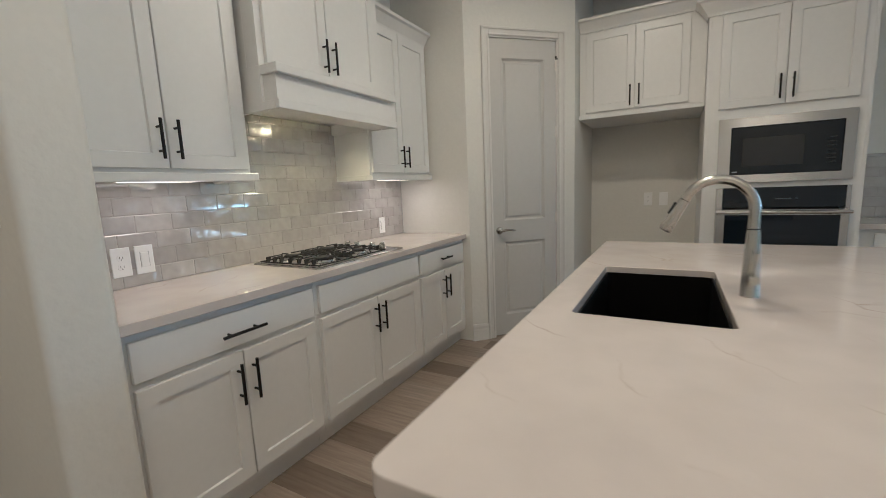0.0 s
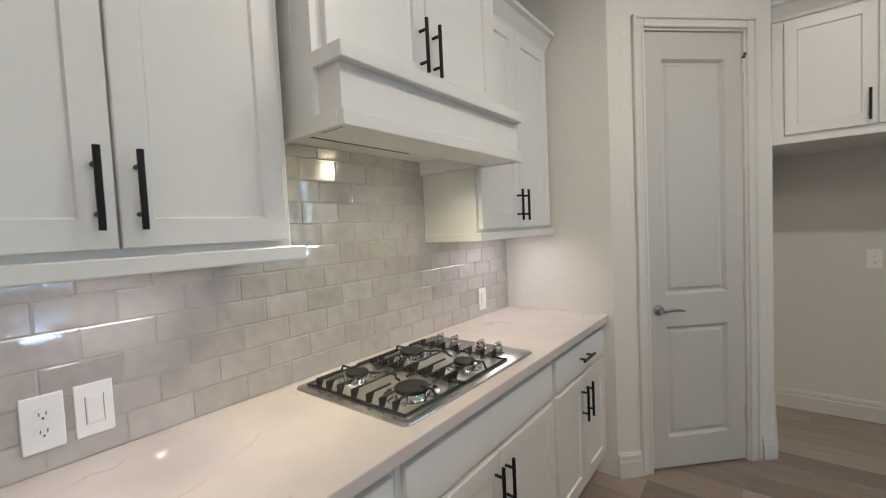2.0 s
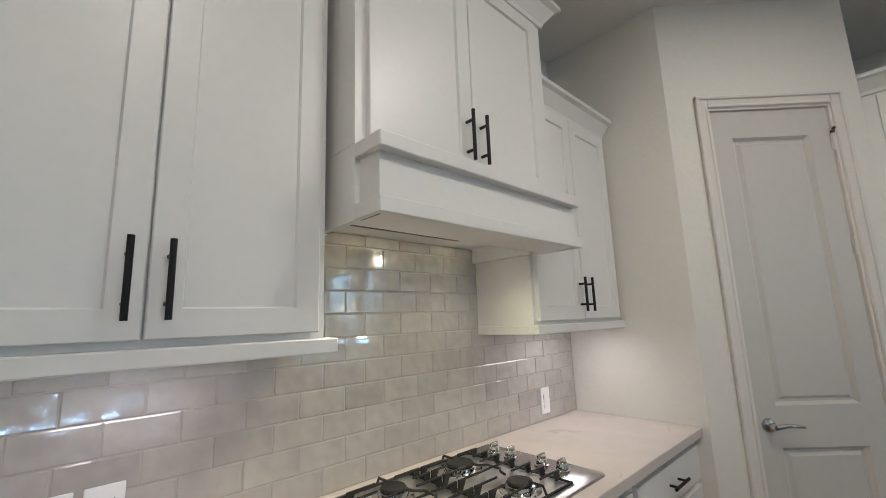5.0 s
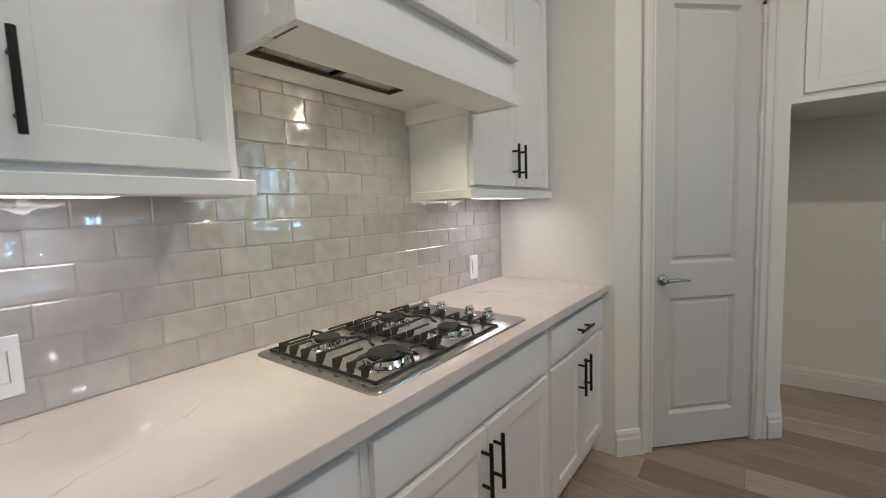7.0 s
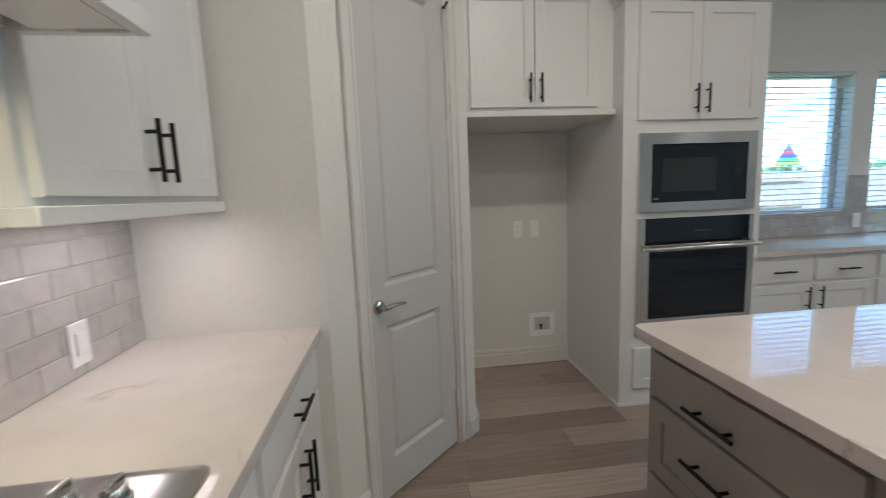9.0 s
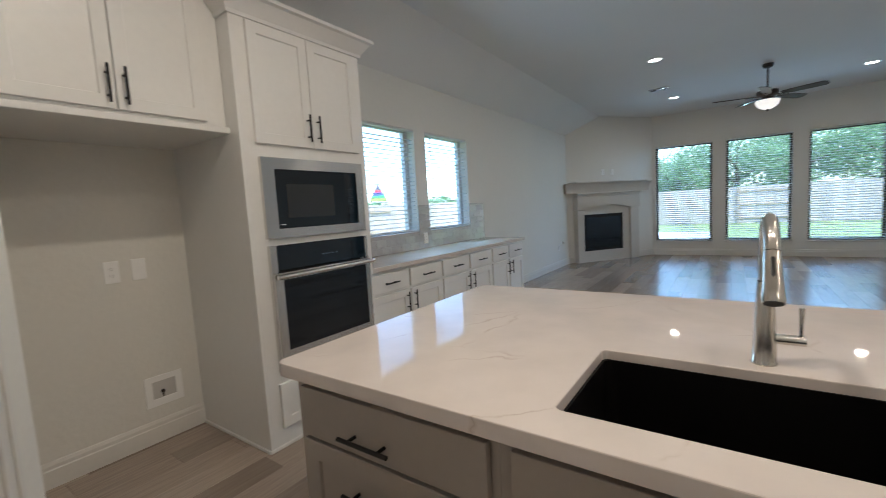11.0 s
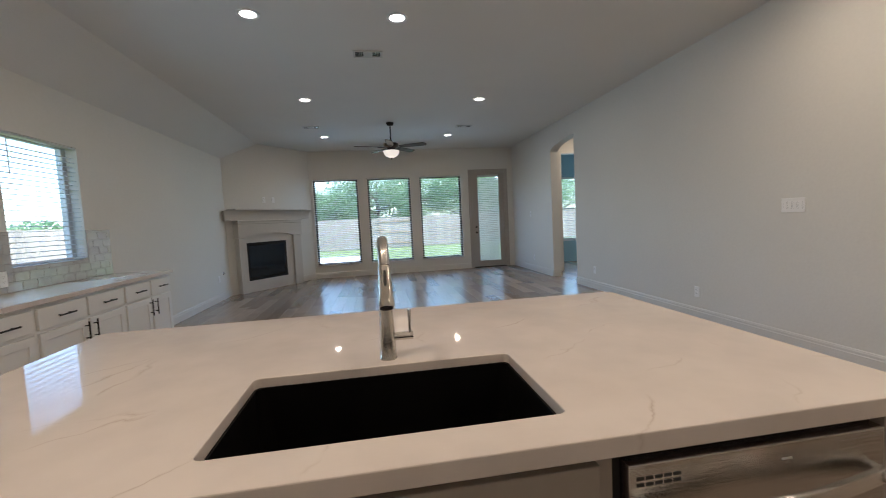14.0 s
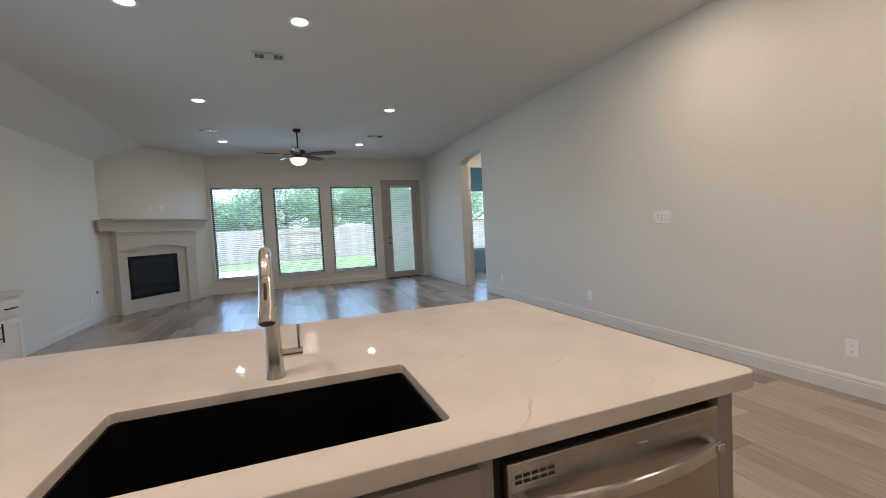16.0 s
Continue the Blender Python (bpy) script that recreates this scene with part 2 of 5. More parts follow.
STONE = surface("cast_stone", (0.60, 0.575, 0.53), 0.8, vary=0.06, grain=45, bump=0.2, depth=0.003)
BRONZE = surface("oil_rubbed_bronze", (0.035, 0.026, 0.02), 0.4, metal=0.7, vary=0.2, grain=60, bump=0.02)
BLADE = surface("dark_walnut_blade", (0.055, 0.042, 0.034), 0.4, vary=0.2, grain=12, bump=0.05, stretch=(1, 1, 1))
QUARTZ, PLANK, TILE, GLASS = quartz(), planks(), glazed_tile(), clear_glass()
LENS = glow("lit_lens", (1.0, 0.86, 0.70), 2.2)
STRIP = glow("lit_strip", (1.0, 0.84, 0.66), 0.35)
GLOBE = glow("lit_alabaster_globe", (1.0, 0.86, 0.70), 0.09)
CLOCK = surface("oven_display", (0.09, 0.11, 0.13), 0.3, vary=0.1, grain=20, bump=0.0)
LAWN = surface("lawn", (0.16, 0.21, 0.07), 0.9, vary=0.3, grain=9, bump=0.5, depth=0.03, big=0.15)
CONCRETE = surface("patio_concrete", (0.55, 0.53, 0.49), 0.85, vary=0.07, grain=30, bump=0.15)
FENCE = surface("weathered_cedar", (0.38, 0.32, 0.26), 0.85, vary=0.2, grain=8, bump=0.3, stretch=(6, 6, 0.6), per_piece=0.16)
FENCE_NEW = surface("orange_cedar", (0.36, 0.27, 0.18), 0.8, vary=0.15, grain=8, bump=0.3, stretch=(6, 6, 0.6), per_piece=0.1)
BARK = surface("bark", (0.10, 0.075, 0.055), 0.9, vary=0.3, grain=14, bump=0.6, depth=0.02)


def leaf_material():
    m, nt, b = nodes_of("foliage")
    geo = nt.nodes.new("ShaderNodeNewGeometry")
    r = ramp(nt, geo.outputs["Random Per Island"], [(0.0, (0.14, 0.23, 0.11)), (0.5, (0.21, 0.32, 0.16)), (1.0, (0.30, 0.41, 0.23))])
    nt.links.new(r.outputs[0], b.inputs["Base Color"])
    b.inputs["Roughness"].default_value = 0.6
    tl = nt.nodes.new("ShaderNodeBsdfTranslucent")
    nt.links.new(r.outputs[0], tl.inputs[0])
    mx = nd(nt, "ShaderNodeMixShader", Fac=0.55)
    nt.links.new(b.outputs[0], mx.inputs[1])
    nt.links.new(tl.outputs[0], mx.inputs[2])
    nt.links.new(mx.outputs[0], nt.nodes["Material Output"].inputs[0])
    return m


LEAF = leaf_material()


# ---------------- building helpers ----------------
def link_mesh(name, bm, material, smooth=False):
    me = bpy.data.meshes.new(name)
    bmesh.ops.recalc_face_normals(bm, faces=bm.faces)
    bm.to_mesh(me)
    bm.free()
    if smooth:
        for p in me.polygons:
            p.use_smooth = True
        me.set_sharp_from_angle(angle=radians(38))
    me.materials.append(material)
    return new(name, me)


def thing(name, m, label, category, group="", kind=""):
    """An Empty at a thing's base."""
    ob = new(name)
    ob.matrix_world = m
    ob.empty_display_size = 0.1
    return tagged(ob, label, category, group, kind)


def part(name, bm, material, parent, label="", smooth=False, at=None):
    ob = link_mesh(name, bm, material, smooth)
    ob.parent = parent
    if at is not None:
        ob.matrix_basis = at
    if label:
        ob["label"] = label
    return ob


def share(name, ob, parent, at, label=""):
    """Another object on the same mesh."""
    o = new(name, ob.data)
    o.parent = parent
    o.matrix_basis = at
    if label:
        o["label"] = label
    return o


def single(name, bm, material, label, category, group="", kind="", smooth=False):
    return tagged(link_mesh(name, bm, material, smooth), label, category, group, kind)


def B():
    return bmesh.new()


def bx(bm, x0, y0, z0, x1, y1, z1, bev=0.0, seg=1):
    """A box between two corners, with eased edges."""
    x0, x1 = min(x0, x1), max(x0, x1)
    y0, y1 = min(y0, y1), max(y0, y1)
    z0, z1 = min(z0, z1), max(z0, z1)
    m = Matrix.Translation(((x0 + x1) / 2, (y0 + y1) / 2, (z0 + z1) / 2)) @ Matrix.Diagonal((x1 - x0, y1 - y0, z1 - z0, 1))
    r = bmesh.ops.create_cube(bm, size=1.0, matrix=m)
    if bev:
        es = list({e for v in r["verts"] for e in v.link_edges})
        bmesh.ops.bevel(bm, geom=es, offset=bev, segments=seg, profile=0.5, affect='EDGES')
    return bm


def cyl(bm, p0, p1, r0, r1=None, seg=14):
    """A round bar or cone from p0 to p1."""
    p0, p1 = Vector(p0), Vector(p1)
    d = p1 - p0
    m = Matrix.Translation((p0 + p1) / 2) @ d.to_track_quat('Z', 'Y').to_matrix().to_4x4()
    bmesh.ops.create_cone(bm, cap_ends=True, segments=seg, radius1=r0, radius2=r0 if r1 is None else r1, depth=d.length, matrix=m)
    return bm


def lathe(bm, profile, seg=24, m=Matrix()):
    """Turn a profile of (radius, height) round z."""
    rings = []
    for r, z in profile:
        if r < 1e-6:
            rings.append([bm.verts.new(m @ Vector((0, 0, z)))])
        else:
            rings.append([bm.verts.new(m @ Vector((r * math.cos(2 * math.pi * k / seg), r * math.sin(2 * math.pi * k / seg), z))) for k in range(seg)])
    for a, b in zip(rings, rings[1:]):
        for k in range(seg):
            j = (k + 1) % seg
            q = [a[k % len(a)], a[j % len(a)], b[j % len(b)], b[k % len(b)]]
            q = [v for n, v in enumerate(q) if v not in q[:n]]
            if len(q) > 2:
                bm.faces.new(q)
    return bm


def tube(bm, pts, radii, seg=14):
    """A pipe along points; radii: one, or one a point."""
    pts = [Vector(p) for p in pts]
    radii = radii if isinstance(radii, (list, tuple)) else [radii] * len(pts)
    rings, up = [], None
    for n, p in enumerate(pts):
        d = (pts[min(n + 1, len(pts) - 1)] - pts[max(n - 1, 0)]).normalized()
        if up is None:
            up = d.orthogonal().normalized()
        up = (up - d * up.dot(d)).normalized()
        side = d.cross(up)
        rings.append([bm.verts.new(p + radii[n] * (math.cos(2 * math.pi * k / seg) * up + math.sin(2 * math.pi * k / seg) * side)) for k in range(seg)])
    for a, b in zip(rings, rings[1:]):
        for k in range(seg):
            bm.faces.new([a[k], a[(k + 1) % seg], b[(k + 1) % seg], b[k]])
    bm.faces.new(rings[0])
    bm.faces.new(rings[-1])
    return bm


def plate(outer, holes, y0, y1):
    """A sheet in x and z with holes through it, from depth y0 to y1."""
    bm = B()
    edges = []
    for loop in (outer, *holes):
        vs = [bm.verts.new((x, y0, z)) for x, z in loop]
        edges += [bm.edges.new((vs[k], vs[(k + 1) % len(vs)])) for k in range(len(vs))]
    bmesh.ops.triangle_fill(bm, use_beauty=True, use_dissolve=False, edges=edges)
    r = bmesh.ops.extrude_face_region(bm, geom=list(bm.faces))
    for v in (g for g in r["geom"] if isinstance(g, bmesh.types.BMVert)):
        v.co.y = y1
    return bm


def rect(x0, z0, x1, z1):
    return [(x0, z0), (x1, z0), (x1, z1), (x0, z1)]


def rounded(x0, y0, x1, y1, r, n=6):
    pts = []
    for cx, cy, a in ((x1 - r, y0 + r, -90), (x1 - r, y1 - r, 0), (x0 + r, y1 - r, 90), (x0 + r, y0 + r, 180)):
        pts += [(cx + r * math.cos(radians(a + 90 * k / n)), cy + r * math.sin(radians(a + 90 * k / n))) for k in range(n + 1)]
    return pts


def prism(bm, pts, z0, z1):
    """An upright prism over a plan outline."""
    lo = [bm.verts.new((x, y, z0)) for x, y in pts]
    hi = [bm.verts.new((x, y, z1)) for x, y in pts]
    bm.faces.new(lo)
    bm.faces.new(hi)
    for k in range(len(pts)):
        j = (k + 1) % len(pts)
        bm.faces.new((lo[k], lo[j], hi[j], hi[k]))
    return bm


def sweep_x(bm, profile, x0, x1):
    """A moulding: a (depth, height) outline drawn out from x0 to x1."""
    a = [bm.verts.new((x0, y, z)) for y, z in profile]
    b = [bm.verts.new((x1, y, z)) for y, z in profile]
    bm.faces.new(a)
    bm.faces.new(b)
    for k in range(len(profile)):
        j = (k + 1) % len(profile)
        bm.faces.new((a[k], a[j], b[j], b[k]))
    return bm


def on(x, y, z, deg):
    """The pose of a thing on a wall: local x to the right, y into the wall, z up."""
    return pose(x, y, z, 0, 0, deg)


def shaker(w, h, stile=0.058, thick=0.02, recess=0.009):
    """A framed door leaf, lower left corner at the origin, back at y = 0."""
    bm = B()
    e, q = 0.0025, 0.004
    rings = []
    for i, y in ((0, 0), (0, -thick + e), (e, -thick), (stile, -thick), (stile + q, -thick + recess)):
        rings.append([bm.verts.new(p) for p in ((i, y, i), (w - i, y, i), (w - i, y, h - i), (i, y, h - i))])
    for a, b in zip(rings, rings[1:]):
        for k in range(4):
            bm.faces.new((a[k], a[(k + 1) % 4], b[(k + 1) % 4], b[k]))
    bm.faces.new(rings[0])
    bm.faces.new(rings[-1])
    return bm


def slab(w, h, thick=0.02):
    return bx(B(), 0, -thick, 0, w, 0, h, 0.003, 2)


def pull(parent, x, z, upright=True, length=0.17, base=-0.02):
    """A round black bar pull on two posts."""
    bm = B()
    a = length / 2
    e = (0, 1) if upright else (1, 0)
    cyl(bm, (x - a * e[0], base - 0.032, z - a * e[1]), (x + a * e[0], base - 0.032, z + a * e[1]), 0.0062)
    for s in (-1, 1):
        q = s * length * 0.3
        cyl(bm, (x + q * e[0], base, z + q * e[1]), (x + q * e[0], base - 0.032, z + q * e[1]), 0.005, seg=10)
    return part("handle", bm, BLACK, parent, "black bar handle", smooth=True)


def leaf(parent, x0, z0, x1, z1, flat=False, mat=CAB, name="door", hx=None, hz=None, upright=True, hlen=0.17):
    ob = part(name, slab(x1 - x0, z1 - z0) if flat else shaker(x1 - x0, z1 - z0), mat, parent, at=pose(x0, 0, z0))
    if hx is not None:
        pull(ob, hx - x0, hz - z0, upright, hlen)
    return ob


def crown(bm, x0, x1, z, out=0.075, high=0.10, left=0.0, right=0.0):
    """A flared top moulding in front of y = 0, with returns of the given depth at its ends."""
    prof = [(0.0, z), (-0.012, z), (-0.016, z + 0.018), (-out + 0.02, z + high - 0.028), (-out, z + high - 0.02), (-out, z + high), (0.0, z + high)]
    a = [bm.verts.new((x0 + (y if left else 0), y, h)) for y, h in prof]
    b = [bm.verts.new((x1 - (y if right else 0), y, h)) for y, h in prof]
    bm.faces.new(a)
    bm.faces.new(b)
    for k in range(len(prof)):
        j = (k + 1) % len(prof)
        bm.faces.new((a[k], a[j], b[j], b[k]))
    for flag, ends, s in ((left, a, -1), (right, b, 1)):
        if flag:
            x = x0 if s < 0 else x1
            c = [bm.verts.new((x + s * -y, flag, h)) for y, h in prof]
            bm.faces.new(c)
            for k in range(len(prof)):
                j = (k + 1) % len(prof)
                bm.faces.new((ends[k], ends[j], c[j], c[k]))
    return bm


def skirting(name, p, q, h=0.14):
    """A moulded baseboard from p to q; the wall is on the far side, to the left when walking from p to q reversed."""
    d = Vector((q[0] - p[0], q[1] - p[1]))
    m = on(p[0], p[1], 0, math.degrees(math.atan2(d.y, d.x)))
    bm = B()
    sweep_x(bm, [(0, 0), (-0.016, 0), (-0.016, h - 0.045), (-0.012, h - 0.038), (-0.012, h - 0.02), (-0.006, h - 0.004), (0, h)], 0, d.length)
    ob = link_mesh(name, bm, TRIM)
    ob.matrix_world = m
    return tagged(ob, "painted moulded baseboard along the wall", "baseboard", kind="structure")


# ---------------- large structure ----------------
NY, EX, SY, WX = 5.145, 10.55, -1.585, -1.362
T = 0.15
# subfloor
single("floor", bx(B(), -3.4, -5.6, -0.2, EX + T, NY + T, -0.006), SUB, "grey-brown oak plank floor", "floor", kind="structure")

# north wall with the two buffet windows
NW = ((2.51, 1.114, 3.43, 2.262), (3.64, 1.114, 4.565, 2.262))
ob = single("wall_north", plate([(-0.15, 0), (EX + T, 0), (EX + T, CEIL + 0.1), (-0.15, CEIL + 0.1)], [rect(*w) for w in NW], 0, T), WALL, "off-white textured drywall wall with two windows", "wall", kind="structure")
ob.matrix_world = on(0, NY, 0, 0)
# east wall with three tall windows, a glazed door and the window of the next room
EW = ((3.65, 2.545), (2.295, 1.195), (0.945, -0.155))
EZ = (0.32, 2.495)
D0, D1, DZ = -0.44, -1.345, 2.545
holes = [rect(NY - a, EZ[0], NY - b, EZ[1]) for a, b in EW]
holes += [rect(NY - D0, 0.0, NY - D1, DZ), rect(NY + 2.6, 0.60, NY + 3.75, 2.34)]
ob = single("wall_east", plate(rect(0, -0.02, NY + 5.6, CEIL + 0.1), holes, 0, T), WALL, "off-white textured drywall wall with tall windows and a glazed door", "wall", kind="structure")
ob.matrix_world = on(EX, NY, 0, -90)
# corner wall behind the fireplace
FA, FB = (8.70, NY), (EX, 3.72)
single("wall_fireplace", prism(B(), [FA, FB, (EX, NY)], 0, CEIL + 0.05), WALL, "angled off-white corner wall above the fireplace", "wall", kind="structure")
# south wall with the arched opening
AX0, AX1, SPR, TOPZ = 7.0, 8.05, 2.64, 2.81
arc = [(AX1 - (AX1 - AX0) * (1 - math.cos(math.pi / 2 * k / 16)), SPR + (TOPZ - SPR) * math.sin(math.pi / 2 * k / 16)) for k in range(17)]
outline = [(-3.4, 0), (AX0, 0)] + arc[::-1] + [(AX1, 0), (EX, 0), (EX, CEIL + 0.1), (-3.4, CEIL + 0.1)]
ob = single("wall_south", plate([(-x, z) for x, z in outline], [], 0, 0.17), WALL, "off-white textured drywall wall with an arched opening", "wall", kind="structure")
ob.matrix_world = on(0, SY, 0, 180)
# range wall, stub wall and the closing walls behind the camera
single("wall_range", bx(B(), WX - T, 1.125, 0, WX, 3.59, CEIL + 0.1), WALL, "off-white drywall wall behind the range", "wall", kind="structure")
bm = bx(B(), -3.4, 0.945, 0, -0.70, 1.125, CEIL + 0.1)
bmesh.ops.bevel(bm, geom=[e for e in bm.edges if all(v.co.x > -0.71 for v in e.verts) and abs(e.verts[0].co.z - e.verts[1].co.z) > 1], offset=0.02, segments=4, profile=0.5, affect='EDGES')
single("wall_stub", bm, WALL, "off-white textured wall end with rounded corners", "wall", kind="structure", smooth=True)
single("wall_west", bx(B(), -3.55, SY - 0.17, 0, -3.4, 1.125, CEIL + 0.1), WALL, "plain off-white wall", "wall", kind="structure")
# pantry corner: side wall, angled wall with the door opening, niche wall
single("wall_pantry_side", prism(B(), [(WX - T, 3.59), (-0.704, 3.59), (-0.80, 3.71), (WX - T, 3.71)], 0, CEIL + 0.1), WALL, "off-white drywall return beside the counter", "wall", kind="structure")
PL = 0.975
bm = plate([(0, 0), (0.2, 0), (0.2, 2.45), (0.815, 2.45), (0.815, 0), (PL, 0), (PL, CEIL + 0.1), (0, CEIL + 0.1)], [], 0, 0.12)
ob = single("wall_pantry", bm, WALL, "angled off-white wall around the pantry door", "wall", kind="structure")
PM = on(-0.704, 3.59, 0, 45)
ob.matrix_world = PM
NX = -0.704 + PL * 0.70711
single("wall_niche", prism(B(), [(NX, 4.279), (NX, NY), (NX - 0.12, NY), (NX - 0.12, 4.33)], 0, CEIL + 0.1), WALL, "off-white drywall wall of the refrigerator recess", "wall", kind="structure")
single("wall_pantry_back", bx(B(), WX - T, NY - 0.05, 0, NX - 0.12, NY + T, CEIL + 0.1), WALL, "plain pantry wall", "wall", kind="structure")
single("wall_pantry_west", bx(B(), WX - T, 3.71, 0, WX - 0.02, NY - 0.05, CEIL + 0.1), WALL, "plain pantry wall", "wall", kind="structure")
# next room beyond the arch
single("wall_next_room_south", bx(B(), 5.2, -5.6, 0, EX, -5.45, CEIL + 0.1), WALL, "off-white wall of the next room", "wall", kind="structure")
single("wall_next_room_west", bx(B(), 5.2, -5.45, 0, 5.35, SY - 0.17, CEIL + 0.1), WALL, "off-white wall of the next room", "wall", kind="structure")
ob = single("wall_hall", plate([(0, 0), (0.37, 0), (0.37, 2.70), (1.55, 2.70), (1.55, 0), (3.6, 0), (3.6, CEIL + 0.1), (0, CEIL + 0.1)], [], 0, 0.12), WALL, "off-white hall wall with a cased doorway", "wall", kind="structure")
ob.matrix_world = on(8.70, SY - 0.17, 0, -90)
for b in ((0.29, -0.018, 0, 0.37, 0.0, 2.78), (1.55, -0.018, 0, 1.63, 0.0, 2.78), (0.37, -0.018, 2.70, 1.55, 0.0, 2.78)):
    ob = single("trim", bx(B(), *b, 0.004), TRIM, "painted doorway casing in the hall", "trim", kind="structure")
    ob.matrix_world = on(8.70, SY - 0.17, 0, -90)
# thin blue-grey sheet in front of the east wall
ob = single("wall_next_room_east", plate(rect(0, 0, 3.69, CEIL), [rect(0.835, 0.60, 1.985, 2.34)], 0, 0.02), BLUEGREY, "blue-grey wall around the window of the next room", "wall", kind="structure")
ob.matrix_world = on(EX - 0.021, SY - 0.18, 0, -90)
# ceilings
YB = 4.6
bm = bx(B(), -3.55, -5.6, CEIL, EX + T, YB, CEIL + 0.12)
single("ceiling", bm, CEILP, "pale textured drywall ceiling", "ceiling", kind="structure")
bm = B()
sweep_x(bm, [(YB, CEIL), (NY + T, LOW - (CEIL - LOW) / (NY - YB) * T), (NY + T, CEIL + 0.12), (YB, CEIL + 0.12)], 0.902, EX + T)
single("ceiling_slope", bm, CEILP, "pale sloped drywall ceiling strip", "ceiling", kind="structure")

single("ceiling_kitchen", bx(B(), -1.6, 0.95, KCEIL, 0.9, NY + T, CEIL - 0.002), CEILP, "pale drywall ceiling over the kitchen", "ceiling", kind="structure")

# baseboards
for p, q in (((AX0, SY), (-3.4, SY)), ((EX, SY), (AX1, SY)), ((4.95, NY), (8.70, NY)), ((NX, NY), (0.93, NY)),
             ((EX, 3.72), (EX, -0.352)), ((AX1, SY), (AX1, SY - 0.17)), ((NX, 4.279), (NX, NY))):
    flip = (p, q)
    skirting("baseboard", *flip)
for a, b in ((0.0, 0.14), (0.892, PL)):
    bm = B()
    h = 0.14
    sweep_x(bm, [(0, 0), (-0.018, 0), (-0.018, h - 0.05), (-0.013, h - 0.04), (-0.013, h - 0.02), (-0.006, h - 0.004), (0, h)], a, b)
    ob = single("baseboard", bm, TRIM, "painted moulded baseboard beside the pantry door", "baseboard", kind="structure")
    ob.matrix_world = PM


# ---------------- windows, blinds and doors ----------------
def window(name, m, w, h, rail=True, sill=True, d=0.0, f=0.045, sash=VINYL, e=0.045):
    """A fixed sash set back in its opening; origin at the lower left corner of the opening."""
    win = thing(name, m, "white vinyl window set in a drywall opening", "window", kind="structure")
    bm = B()
    for b in ((0, 0.08 + d, 0, f, 0.14 + d, h), (w - f, 0.08 + d, 0, w, 0.14 + d, h), (f, 0.08 + d, 0, w - f, 0.14 + d, e), (f, 0.08 + d, h - e, w - f, 0.14 + d, h)):
        bx(bm, *b, 0.004)
    part("window_frame", bm, sash, win)
    g = part("pane", bx(B(), f, 0.108 + d, e, w - f, 0.112 + d, h - e), GLASS, win)
    g.visible_shadow = False
    if rail:
        part("meeting_rail", bx(B(), f, 0.085, h * 0.5 - 0.02, w - f, 0.135, h * 0.5 + 0.02, 0.004), VINYL, win)
    if sill:
        part("window_sill", bx(B(), -0.03, -0.03, -0.025, w + 0.03, 0.08, 0.004, 0.006, 2), TRIM, win)
    return win


def blind(m, w, h, pitch, label, group, depth=0.048, tilt=4.0, y=0.045):
    """Horizontal slats between a head rail and a bottom rail, with ladder cords."""
    bl = thing("window_blind", m, label, "blind", group)
    part("head_rail", bx(B(), 0.006, y - 0.03, h - 0.024, w - 0.006, y + 0.03, h - 0.003, 0.004), SLAT, bl)
    part("bottom_rail", bx(B(), 0.008, y - depth / 2, 0.012, w - 0.008, y + depth / 2, 0.03, 0.004), SLAT, bl)
    n = int((h - 0.10) / pitch)
    first = None
    for k in range(n):
        at = pose(w / 2, y, 0.045 + pitch * (k + 0.5), tilt, 0, 0)
        if first is None:
            bm = B()
            a = w / 2 - 0.008
            for s, yy in ((0, -depth / 2), (1, 0), (2, depth / 2)):
                zz = 0.003 if s == 1 else 0
                for x in (-a, a):
                    bm.verts.new((x, yy, zz + 0.0012))
                    bm.verts.new((x, yy, zz - 0.0012))
            bm.verts.ensure_lookup_table()
            v = bm.verts
            for s in (0, 1):
                o = 4 * s
                bm.faces.new((v[o], v[o + 2], v[o + 6], v[o + 4]))
                bm.faces.new((v[o + 1], v[o + 3], v[o + 7], v[o + 5]))
                bm.faces.new((v[o], v[o + 1], v[o + 5], v[o + 4]))
                bm.faces.new((v[o + 2], v[o + 3], v[o + 7], v[o + 6]))
            bm.faces.new((v[0], v[1], v[3], v[2]))
            bm.faces.new((v[8], v[9], v[11], v[10]))
            first = part("slat", bm, SLAT, bl, at=at)
        else:
            share("slat", first, bl, at)
    for x in (0.14, w - 0.14):
        bm = B()
        for s in (-1, 1):
            cyl(bm, (x, y + s * (depth / 2 + 0.001), 0.02), (x, y + s * (depth / 2 + 0.001), h - 0.05), 0.0012, seg=6)
        part("ladder_cord", bm, SLAT, bl)
    part("tilt_wand", cyl(B(), (0.09, y - depth / 2 - 0.012, h * 0.68), (0.09, y - depth / 2 - 0.012, h - 0.05), 0.005, seg=8), VINYL, bl)
    return bl


